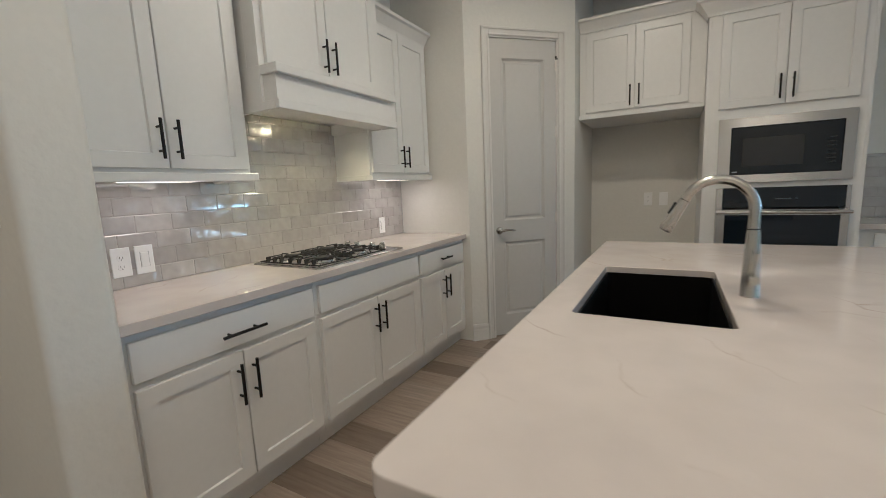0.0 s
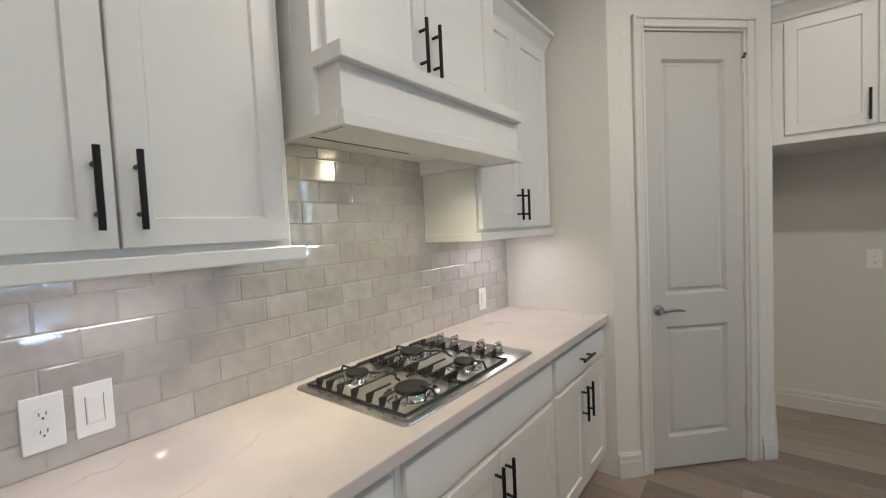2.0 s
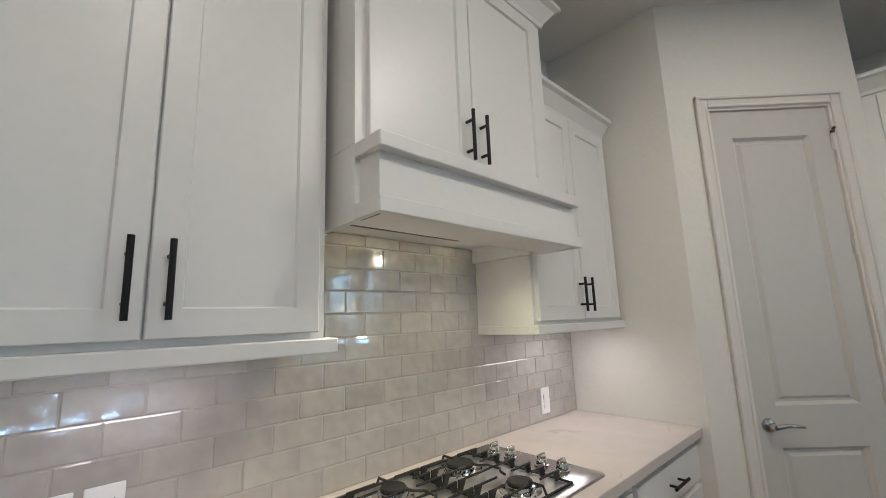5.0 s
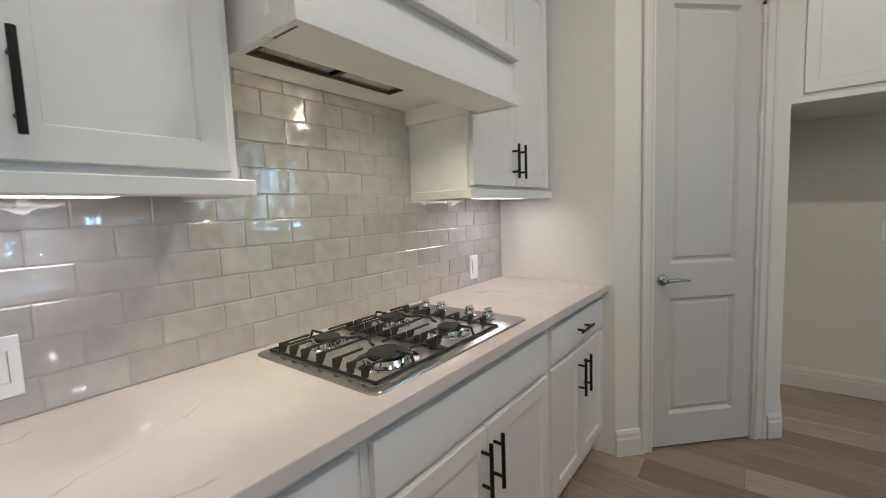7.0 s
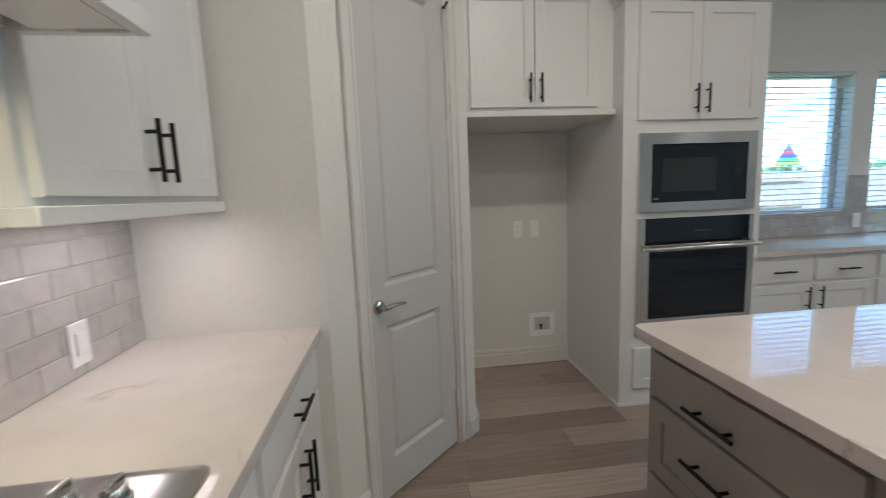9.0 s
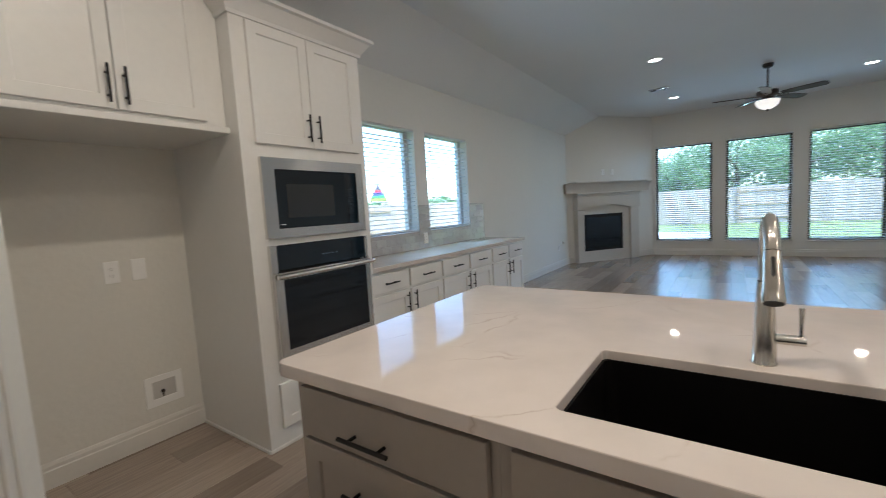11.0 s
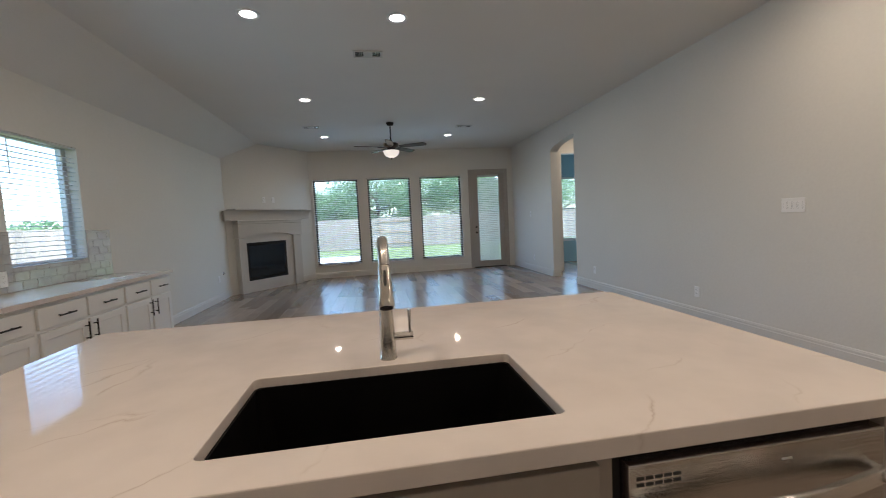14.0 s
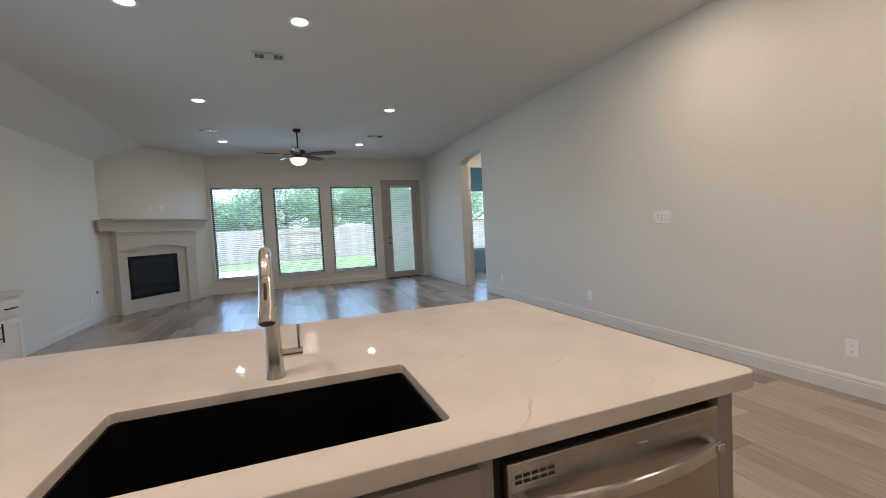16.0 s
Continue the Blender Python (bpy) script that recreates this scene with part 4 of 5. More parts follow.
# ---------------- outlets and switches ----------------
def wall_plate(m, kinds, label, category, name, group="outlets and switches"):
    """A cover plate with one gang for each letter: o outlet, s rocker, b blank."""
    w = 0.075 + 0.046 * (len(kinds) - 1)
    p = thing(name, m, label, category, group)
    part("cover", bx(B(), -w / 2, -0.006, -0.064, w / 2, 0, 0.064, 0.003, 2), PLASTIC, p)
    for k, c in enumerate(kinds):
        x = (k - (len(kinds) - 1) / 2) * 0.046
        if c == "o":
            for z in (-0.02, 0.02):
                f = part("socket", lathe(B(), [(0.0165, 0), (0.0165, 0.002), (0, 0.002)], 20, pose(x, -0.006, z, 90)), PLASTIC, p)
                bm = B()
                for dx in (-0.006, 0.006):
                    bx(bm, x + dx - 0.001, -0.0088, z - 0.002, x + dx + 0.001, -0.0079, z + 0.006)
                cyl(bm, (x, -0.0088, z - 0.008), (x, -0.0079, z - 0.008), 0.0024, seg=8)
                part("slot", bm, DARK, f, "dark socket slots")
        elif c == "s":
            part("rocker", bx(B(), x - 0.0165, -0.0095, -0.033, x + 0.0165, -0.006, 0.033, 0.002), PLASTIC, p, "white rocker")
            bm = B()
            for dx in (-0.0175, 0.0175):
                bx(bm, x + dx - 0.0006, -0.0066, -0.034, x + dx + 0.0006, -0.0058, 0.034)
            part("seam", bm, DARK, p)
    return p


TX = WX + 0.010
wall_plate(on(TX, 1.42, 1.031, 90), "o", "white duplex outlet on the tile backsplash", "outlet", "outlet")
wall_plate(on(TX, 1.512, 1.031, 90), "s", "white rocker switch on the tile backsplash", "switch", "light_switch")
wall_plate(on(TX, 3.275, 1.012, 90), "s", "white switch plate on the tile backsplash", "switch", "light_switch")
wall_plate(on(-0.865, 0.945, 1.30, 0), "s", "white switch on the wall end", "switch", "light_switch")
wall_plate(on(0.52, NY, 1.096, 0), "o", "white outlet in the refrigerator recess", "outlet", "outlet")
wall_plate(on(0.655, NY, 1.096, 0), "b", "blank white cover plate in the refrigerator recess", "cover plate", "cover_plate")
for x in (9.14, 6.35, 4.02, 1.34):
    wall_plate(on(x, SY, 0.33, 180), "o", "white outlet low on the long wall", "outlet", "outlet")
wall_plate(on(9.29, SY, 1.37, 180), "s", "white switch beside the arch", "switch", "light_switch")
wall_plate(on(2.88, SY, 1.307, 180), "ssss", "white four-gang rocker switch on the long wall", "switch", "light_switch")
wall_plate(on(8.1, NY, 0.42, 0), "o", "white outlet low on the window wall", "outlet", "outlet")
wall_plate(on(3.535, NY - 0.010, 1.03, 0), "o", "white outlet on the buffet backsplash", "outlet", "outlet")

# water supply box in the recess
wb = thing("water_supply_box", on(0.712, NY, 0.32, 0), "white recessed ice-maker water box with a shut-off valve", "water box")
part("flange", plate(rect(-0.105, -0.095, 0.105, 0.095), [rect(-0.065, -0.05, 0.065, 0.06)], -0.006, 0.0), PLASTIC, wb)
# Nearly flush sheet; its greyer colour paints in the recess's shade.
part("tray", bx(B(), -0.065, -0.0012, -0.05, 0.065, -0.0002, 0.06), VINYL, wb, "grey back sheet, toned for the shade in the box")
part("valve", cyl(cyl(B(), (-0.01, -0.012, -0.01), (-0.01, 0.0, -0.01), 0.011), (-0.01, -0.01, -0.01), (-0.01, -0.01, -0.04), 0.005, seg=8), BRONZE, wb, "small dark valve", smooth=True)

# ---------------- refrigerator recess cabinet ----------------
FM = on(0, 4.477, 0, 0)
fc = thing("refrigerator_cabinet", FM, "white shaker two-door cabinet over the empty refrigerator recess", "cabinet")
part("body", bx(B(), NX + 0.004, 0, 1.862, 0.926, NY - 4.477, 2.56, 0.001), CAB, fc)
part("bottom_shelf", bx(B(), NX + 0.002, -0.035, 1.828, 0.926, NY - 4.477, 1.861, 0.003), CAB, fc)
leaf(fc, 0.045, 1.882, 0.428, 2.53, hx=0.397, hz=1.985, hlen=0.165)
leaf(fc, 0.433, 1.882, 0.818, 2.53, hx=0.464, hz=1.985, hlen=0.165)
part("crown", crown(B(), NX + 0.004, 0.926, 2.545), CAB, fc, "white crown moulding")

# ---------------- oven tower ----------------
OM = on(0, 4.36, 0, 0)
OD = NY - 4.36
tw = thing("oven_tower", OM, "tall white cabinet with shaker doors holding a microwave and wall oven", "cabinet")
X0, X1 = 0.928, 1.85
part("side_panel", bx(B(), X0, 0, 0, X0 + 0.02, OD, 2.46, 0.001), CAB, tw)
part("side_panel", bx(B(), X1 - 0.02, 0, 0, X1, OD, 2.46, 0.001), CAB, tw)
bm = plate(rect(X0 + 0.02, 0.0, X1 - 0.02, 2.46), [rect(1.05, 0.50, 1.755, 1.18), rect(1.05, 1.26, 1.755, 1.68)], 0.0, 0.02)
part("face_frame", bm, CAB, tw)
part("back_panel", bx(B(), X0 + 0.02, OD - 0.012, 0, X1 - 0.02, OD, 2.46), CAB, tw)
part("top_panel", bx(B(), X0 + 0.02, 0.02, 2.44, X1 - 0.02, OD - 0.012, 2.46), CAB, tw)
part("baseboard", bx(B(), X0 - 0.006, -0.008, 0, X1 - 0.002, 0, 0.02, 0.002), CAB, tw)
part("shoe", bx(B(), X0 - 0.010, 0.0, 0, X0 - 0.001, OD, 0.02, 0.002), CAB, tw)
leaf(tw, 1.012, 1.775, 1.3955, 2.43, hx=1.362, hz=1.89, hlen=0.165)
leaf(tw, 1.4005, 1.775, 1.784, 2.43, hx=1.434, hz=1.89, hlen=0.165)
leaf(tw, 1.012, 0.12, 1.784, 0.385, name="drawer", hx=1.398, hz=0.30, upright=False, hlen=0.17)
part("crown", crown(B(), X0, X1, 2.44, out=0.085, high=0.115, left=0.35, right=OD), CAB, tw, "white crown moulding")

mw = thing("microwave", on(1.02, 4.36, 1.237, 0), "built-in stainless microwave with a black glass door and wide trim", "microwave")
W, H = 0.765, 0.463
part("trim_frame", plate(rect(0, 0, W, H), [rect(0.078, 0.055, W - 0.06, H - 0.065)], -0.026, -0.001), STEEL, mw, "brushed stainless trim frame")
part("box", bx(B(), 0.05, -0.001, 0.04, W - 0.05, 0.42, H - 0.04), DARK, mw)
dr = part("door", bx(B(), 0.08, -0.022, 0.057, W - 0.062, 0.0, H - 0.067, 0.003), BGLASS, mw, "black glass door")
part("window", bx(B(), 0.15, -0.0235, 0.115, 0.50, -0.0215, 0.315), BGLASS2, dr, "dark grey window screen")
key = None
for k in range(14):
    at = pose(0.622 + 0.028 * (k % 2), 0, 0.115 + 0.028 * (k // 2))
    if key is None:
        key = part("key", bx(B(), 0, -0.0236, 0, 0.018, -0.0215, 0.007), BGLASS2, dr, "grey printed key", at=at)
    else:
        share("key", key, dr, at, "grey printed key")
part("badge", bx(B(), 0.095, -0.0236, 0.075, 0.125, -0.0215, 0.08), VINYL, dr)

ov = thing("wall_oven", on(1.022, 4.36, 0.455, 0), "built-in stainless wall oven with a black glass door and bar handle", "oven")
W, H = 0.765, 0.742
part("box", bx(B(), 0.05, 0.0, 0.05, W - 0.05, 0.55, H - 0.04), DARK, ov)
part("control_panel", bx(B(), 0.045, -0.03, H - 0.148, W - 0.028, -0.002, H, 0.003), BGLASS, ov, "black glass control panel")
part("side_trim", bx(B(), 0.0, -0.028, 0.0, 0.044, -0.001, H, 0.002), STEEL, ov)
part("side_trim", bx(B(), W - 0.027, -0.028, 0.0, W, -0.001, H, 0.002), STEEL, ov)
bm = B()
for x in (0.36, 0.385, 0.41, 0.435, 0.47):
    bx(bm, x, -0.0312, H - 0.088, x + 0.014, -0.0295, H - 0.08)
part("display", bm, CLOCK, ov, "faint clock display")
dr = part("door", bx(B(), 0.002, -0.045, 0.028, W - 0.002, -0.029, H - 0.16, 0.004), STEEL, ov, "stainless oven door")
part("window", bx(B(), 0.06, -0.0475, 0.125, W - 0.05, -0.0445, H - 0.20, 0.001), BGLASS, dr, "black glass oven window")
part("badge", cyl(B(), (0.39, -0.0465, 0.075), (0.39, -0.0445, 0.075), 0.012), CHROME, dr)
bm = B()
cyl(bm, (0.0, -0.085, H - 0.178), (W, -0.085, H - 0.178), 0.013)
for x in (0.06, W - 0.06):
    cyl(bm, (x, -0.044, H - 0.178), (x, -0.085, H - 0.178), 0.009)
part("handle", bm, STEEL, dr, "stainless bar handle", smooth=True)
part("lower_vent", bx(B(), 0.045, -0.026, 0.002, W - 0.028, -0.002, 0.026), DARK, ov)

# ---------------- buffet ----------------
BM = on(0, 4.555, 0, 0)
BD = NY - 4.555
edges = (1.852, 2.975, 4.02, 4.93)
cols = (((1.985, 2.455), (2.495, 2.96)), ((3.005, 3.49), (3.53, 4.0)), ((4.05, 4.47), (4.505, 4.905)))
for (a, b), pair in zip(zip(edges, edges[1:]), cols):
    u = base_unit(BM, a, b - 0.001, BD, "white shaker buffet cabinet with two drawers over two doors", "buffet cabinets")
    for k, (p, q) in enumerate(pair):
        leaf(u, p, 0.69, q, 0.845, True, name="drawer", hx=(p + q) / 2, hz=0.765, upright=False, hlen=0.17)
        leaf(u, p, 0.13, q, 0.665, hx=q - 0.032 if k == 0 else p + 0.032, hz=0.565)
stone("buffet_countertop", [(1.852, 4.515), (4.95, 4.515), (4.95, NY), (1.852, NY)], [], 0.876, 0.914, "white veined quartz countertop under the windows")

# ---------------- island ----------------
IX0, IX1, IY0, IY1 = 0.376, 1.682, 0.947, 3.338
SX0, SX1, SY0, SY1 = 0.488, 0.894, 1.762, 2.498
stone("island_countertop", rounded(IX0, IY0, IX1, IY1, 0.035), [rounded(SX0, SY0, SX1, SY1, 0.018)], 0.872, 0.914, "white veined quartz island top with a sink cutout")
IM = on(0.425, 0, 0, -90)       # local x is minus y in the room
u = base_unit(IM, -3.30, -2.60, 0.93, "taupe shaker island cabinet with three drawers and black bar handles", "island cabinets", TAUPE, h=0.871)
leaf(u, -3.262, 0.69, -2.622, 0.842, True, TAUPE, "drawer", -2.98, 0.742, False, 0.18)
leaf(u, -3.262, 0.415, -2.622, 0.678, False, TAUPE, "drawer", -2.98, 0.575, False, 0.18)
leaf(u, -3.262, 0.14, -2.622, 0.403, False, TAUPE, "drawer", -2.98, 0.31, False, 0.18)
u = thing("base_cabinet", IM, "taupe shaker sink cabinet with two doors in the island", "cabinet", "island cabinets")
bm = B()
bx(bm, -2.599, 0.0, 0.10, -1.70, 0.02, 0.871)
bx(bm, -2.599, 0.02, 0.10, -2.58, 0.93, 0.871)
bx(bm, -1.72, 0.02, 0.10, -1.70, 0.93, 0.871)
bx(bm, -2.58, 0.02, 0.10, -1.72, 0.93, 0.12)
bx(bm, -2.58, 0.62, 0.12, -1.72, 0.64, 0.871)
part("body", bm, TAUPE, u)
part("toe_kick", bx(B(), -2.599, 0.05, 0, -1.70, 0.93, 0.099), TAUPE, u)
leaf(u, -2.565, 0.69, -1.735, 0.842, True, TAUPE, "drawer")
leaf(u, -2.565, 0.14, -2.1525, 0.678, False, TAUPE, hx=-2.184, hz=0.56)
leaf(u, -2.1475, 0.14, -1.735, 0.678, False, TAUPE, hx=-2.116, hz=0.56)
bm = bx(B(), -1.055, -0.015, 0, -1.0, 0.93, 0.871, 0.002)
bx(bm, -1.699, 0.62, 0, -1.055, 0.93, 0.871)
ob = single("island_end_panel", bm, TAUPE, "taupe painted island end panel beside the dishwasher", "panel")
ob.matrix_world = IM
single("island_back_panel", bx(B(), 1.356, 1.0, 0, 1.376, 3.30, 0.871, 0.002), TAUPE, "taupe painted panel on the seating side of the island", "panel")

dw = thing("dishwasher", on(0.425, 0, 0, -90), "stainless dishwasher with a curved towel-bar handle", "dishwasher")
part("tub", bx(B(), -1.695, 0.01, 0.10, -1.06, 0.58, 0.855), DARK, dw)
part("toe_panel", bx(B(), -1.69, 0.05, 0, -1.065, 0.07, 0.10), DARK, dw)
# door colour is darkened for the shade below the island top
part("door", bx(B(), -1.682, -0.028, 0.11, -1.072, 0.006, 0.838, 0.004, 2), DARKENED_STEEL, dw, "brushed stainless door")
bm = B()
for r in (0, 1):
    for k in range(5):
        bx(bm, -1.665 + k * 0.020, -0.0288, 0.805 - r * 0.013, -1.649 + k * 0.020, -0.0275, 0.812 - r * 0.013)
part("vent", bm, DARK, dw, "dark vent slots")
part("badge", bx(B(), -1.335, -0.0288, 0.80, -1.31, -0.0278, 0.804), VINYL, dw)
bm = B()
n = 15
pts = []
for k in range(n):
    f = k / (n - 1)
    pts.append((-1.655 + 0.556 * f, -0.048 - 0.032 * math.sin(math.pi * f), 0.748))
prof = [(-0.006, -0.016), (0.006, -0.016), (0.006, 0.016), (-0.006, 0.016)]
rings = [[bm.verts.new((x, y + a, z + b)) for a, b in prof] for x, y, z in pts]
for r0, r1 in zip(rings, rings[1:]):
    for k in range(4):
        bm.faces.new((r0[k], r0[(k + 1) % 4], r1[(k + 1) % 4], r1[k]))
bm.faces.new(rings[0])
bm.faces.new(rings[-1])
bmesh.ops.bevel(bm, geom=[e for e in bm.edges if abs(e.verts[0].co.x - e.verts[1].co.x) > 0.01], offset=0.004, segments=2, profile=0.5, affect='EDGES')
for x in (-1.648, -1.106):
    bx(bm, x - 0.012, -0.062, 0.735, x + 0.012, -0.026, 0.761, 0.003)
part("handle", bm, STEEL, dw, "curved stainless handle", smooth=True)

# sink
bm = B()
d = 0.24
outer = rounded(SX0 - 0.012, SY0 - 0.012, SX1 + 0.012, SY1 + 0.012, 0.03)
rim = rounded(SX0 + 0.002, SY0 + 0.002, SX1 - 0.002, SY1 - 0.002, 0.018)
inner = rounded(SX0 + 0.008, SY0 + 0.008, SX1 - 0.008, SY1 - 0.008, 0.024)
low = rounded(SX0 + 0.012, SY0 + 0.012, SX1 - 0.012, SY1 - 0.012, 0.05)
loops = [[bm.verts.new((x, y, z)) for x, y in pts] for pts, z in ((outer, 0.871 - d - 0.01), (outer, 0.871), (rim, 0.871), (rim, 0.888), (inner, 0.888), (low, 0.871 - d + 0.01))]
for a, b in zip(loops, loops[1:]):
    for k in range(len(a)):
        j = (k + 1) % len(a)
        bm.faces.new((a[k], a[j], b[j], b[k]))
bm.faces.new(loops[-1])
bm.faces.new(loops[0])
snk = single("kitchen_sink", bm, COMPOSITE, "black composite undermount sink in the island", "sink")
part("drain", lathe(B(), [(0.045, 0), (0.043, 0.003), (0.03, 0.001), (0, 0.0)], 20, Matrix.Translation((0.69, 2.13, 0.871 - d + 0.0105))), STEEL, snk, "steel drain", smooth=True)

# faucet
fa = thing("faucet", pose(0.960, 2.122, 0.914), "brushed nickel pull-down faucet with a side lever", "faucet")
part("base", lathe(B(), [(0.0275, 0), (0.0275, 0.003), (0.0255, 0.007), (0.0245, 0.05), (0.0225, 0.11), (0.0195, 0.17), (0.0168, 0.21), (0, 0.21)], 28), NICKEL, fa, smooth=True)
part("collar", cyl(B(), (0, 0, 0.2095), (0, 0, 0.213), 0.0166, seg=20), DARK, fa, "dark seam ring")
pts = [(0, 0, 0.212), (0, 0, 0.24), (0, 0, 0.27)]
for k in range(15):
    a = radians(k * 157 / 14)
    pts.append((-0.096 + 0.096 * math.cos(a), 0, 0.272 + 0.096 * math.sin(a)))
dd = (Vector(pts[-1]) - Vector(pts[-2])).normalized()
pts.append(tuple(Vector(pts[-1]) + dd * 0.004))
part("spout", tube(B(), pts, 0.0152, 18), NICKEL, fa, "gooseneck spout", smooth=True)
e0 = Vector(pts[-1])
part("spout_ring", tube(B(), [e0, e0 + dd * 0.002], 0.0142, 18), DARK, fa, "dark seam ring")
sh = part("spray_head", tube(B(), [e0 + dd * q for q in (0.002, 0.006, 0.038, 0.078, 0.108, 0.114)], [0.0158, 0.0162, 0.0168, 0.0185, 0.0212, 0.0195], 20), NICKEL, fa, "pull-down spray head", smooth=True)
side = Vector((dd.z, 0, -dd.x))
side = side if side.x < 0 else -side
bm = bx(B(), -0.0035, -0.0065, -0.021, 0.0035, 0.0065, 0.021, 0.003, 2)
part("button", bm, DARK, sh, "dark spray button", at=Matrix.Translation(e0 + dd * 0.04 + side * 0.0165) @ dd.to_track_quat('Z', 'Y').to_matrix().to_4x4())
part("spray_face", tube(B(), [e0 + dd * 0.1135, e0 + dd * 0.1155], 0.0165, 18), DARK, sh, "dark rubber spray face")
bm = cyl(B(), (0, -0.018, 0.066), (0, -0.079, 0.066), 0.0125, seg=18)
cyl(bm, (0, -0.046, 0.066), (0, -0.048, 0.066), 0.0133, seg=18)
part("lever_hub", bm, NICKEL, fa, smooth=True)
part("lever", tube(B(), [(0, -0.070, 0.076), (0, -0.070, 0.10), (0.001, -0.071, 0.13), (0.002, -0.071, 0.147)], [0.0042, 0.0045, 0.0058, 0.0068], 12), NICKEL, fa, "upright side lever", smooth=True)

# ---------------- fireplace ----------------
ang = math.degrees(math.atan2(FB[1] - FA[1], FB[0] - FA[0]))
GM = on(FA[0], FA[1], 0, ang)
fp = thing("fireplace", GM, "pale cast-stone corner fireplace with an arched surround and mantel", "fireplace")
S0, S1 = 0.16, 1.80
F0, F1 = 0.33, 1.375
yf = -0.15
outline = [(S0 + 0.20, 0.02), (S1 - 0.22, 0.02), (S1 - 0.22, 1.22), (S0 + 0.2, 1.22)]
part("inner_surround", plate(rect(S0 + 0.10, 0.0, S1 - 0.1, 1.35), [rect(F0, 0.25, F1, 1.05)], yf + 0.05, 0.0), STONE, fp)
for a, b in ((S0, S0 + 0.17), (S1 - 0.23, S1)):
    part("leg", bx(B(), a, yf, 0, b, 0.0, 1.16, 0.006), STONE, fp)
# lintel with a shallow arch
arcp = [(S0 + 0.17 + (S1 - 0.4 - S0) * k / 14, 1.165 + 0.085 * math.sin(math.pi * k / 14)) for k in range(15)]
bm = plate([(S0 - 0.012, 1.165)] + arcp + [(S1 + 0.012, 1.165), (S1 + 0.012, 1.45), (S0 - 0.012, 1.45)], [], yf - 0.02, 0.0)
part("lintel", bm, STONE, fp)
bm = B()
bx(bm, S0 - 0.012, yf - 0.02, 1.452, S1 + 0.012, 0.0, 1.50, 0.006)
bx(bm, S0 - 0.035, yf - 0.05, 1.50, S1 + 0.028, 0.0, 1.535, 0.012, 3)
cove = [(0.0, 1.535)] + [(yf - 0.025 - 0.095 * (1 - math.cos(math.pi / 2 * k / 8)), 1.535 + 0.198 * math.sin(math.pi / 2 * k / 8)) for k in range(9)] + [(0.0, 1.733)]
a, b = ([bm.verts.new((x + e * (-y if y < yf else -yf), y, z)) for y, z in cove] for x, e in ((S0 + yf, -0.8), (S1 - yf, 0.6)))
bm.faces.new(a)
bm.faces.new(b)
for k in range(len(cove)):
    n1 = (k + 1) % len(cove)
    bm.faces.new((a[k], a[n1], b[n1], b[k]))
bx(bm, S0 - 0.135, yf - 0.155, 1.733, S1 + 0.108, 0.0, 1.77, 0.012, 3)
part("mantel", bm, STONE, fp, "coved cast-stone mantel shelf")
part("firebox", bx(B(), F0 - 0.004, yf + 0.044, 0.246, F1 + 0.004, yf + 0.06, 1.054), BLACK, fp, "black metal firebox frame")
part("firebox_glass", bx(B(), F0 + 0.07, yf + 0.040, 0.31, F1 - 0.07, yf + 0.0445, 0.985), BGLASS, fp, "dark firebox glass")
wall_plate(on(FA[0] + 0.95 * math.cos(radians(ang)), FA[1] + 0.95 * math.sin(radians(ang)), 1.98, ang), "o", "white outlet above the mantel", "outlet", "outlet")
wall_plate(on(FA[0] + 1.2 * math.cos(radians(ang)), FA[1] + 1.2 * math.sin(radians(ang)), 1.98, ang), "b", "white cover plate above the mantel", "cover plate", "cover_plate")

gk = thing("gas_key_valve", on(8.35, NY, 0.50, 0), "small polished gas key valve on the wall beside the fireplace", "gas valve")
part("escutcheon", lathe(B(), [(0.03, 0), (0.028, 0.006), (0.012, 0.012), (0, 0.012)], 18, pose(0, 0, 0, 90)), CHROME, gk, smooth=True)
part("key_stem", cyl(B(), (0, -0.012, 0), (0, -0.03, 0), 0.006, seg=10), CHROME, gk)
skirting("baseboard", FA, (FA[0] + 0.16 * math.cos(radians(ang)), FA[1] + 0.16 * math.sin(radians(ang))))
skirting("baseboard", (FA[0] + 1.80 * math.cos(radians(ang)), FA[1] + 1.80 * math.sin(radians(ang))), FB)

# ---------------- ceiling fixtures ----------------
# Last seven unseen; (1.7, 0.9) and (7.7, -2.7) added only as fill light.
CANS = ((3.62, 3.12), (3.62, 1.83), (6.16, 3.06), (6.15, 0.41), (8.82, 3.10), (8.82, 0.45), (0.45, 2.9), (0.3, 1.6), (1.7, 0.9), (-1.6, -0.5), (0.5, -0.6), (2.3, -0.7), (7.7, -2.7))


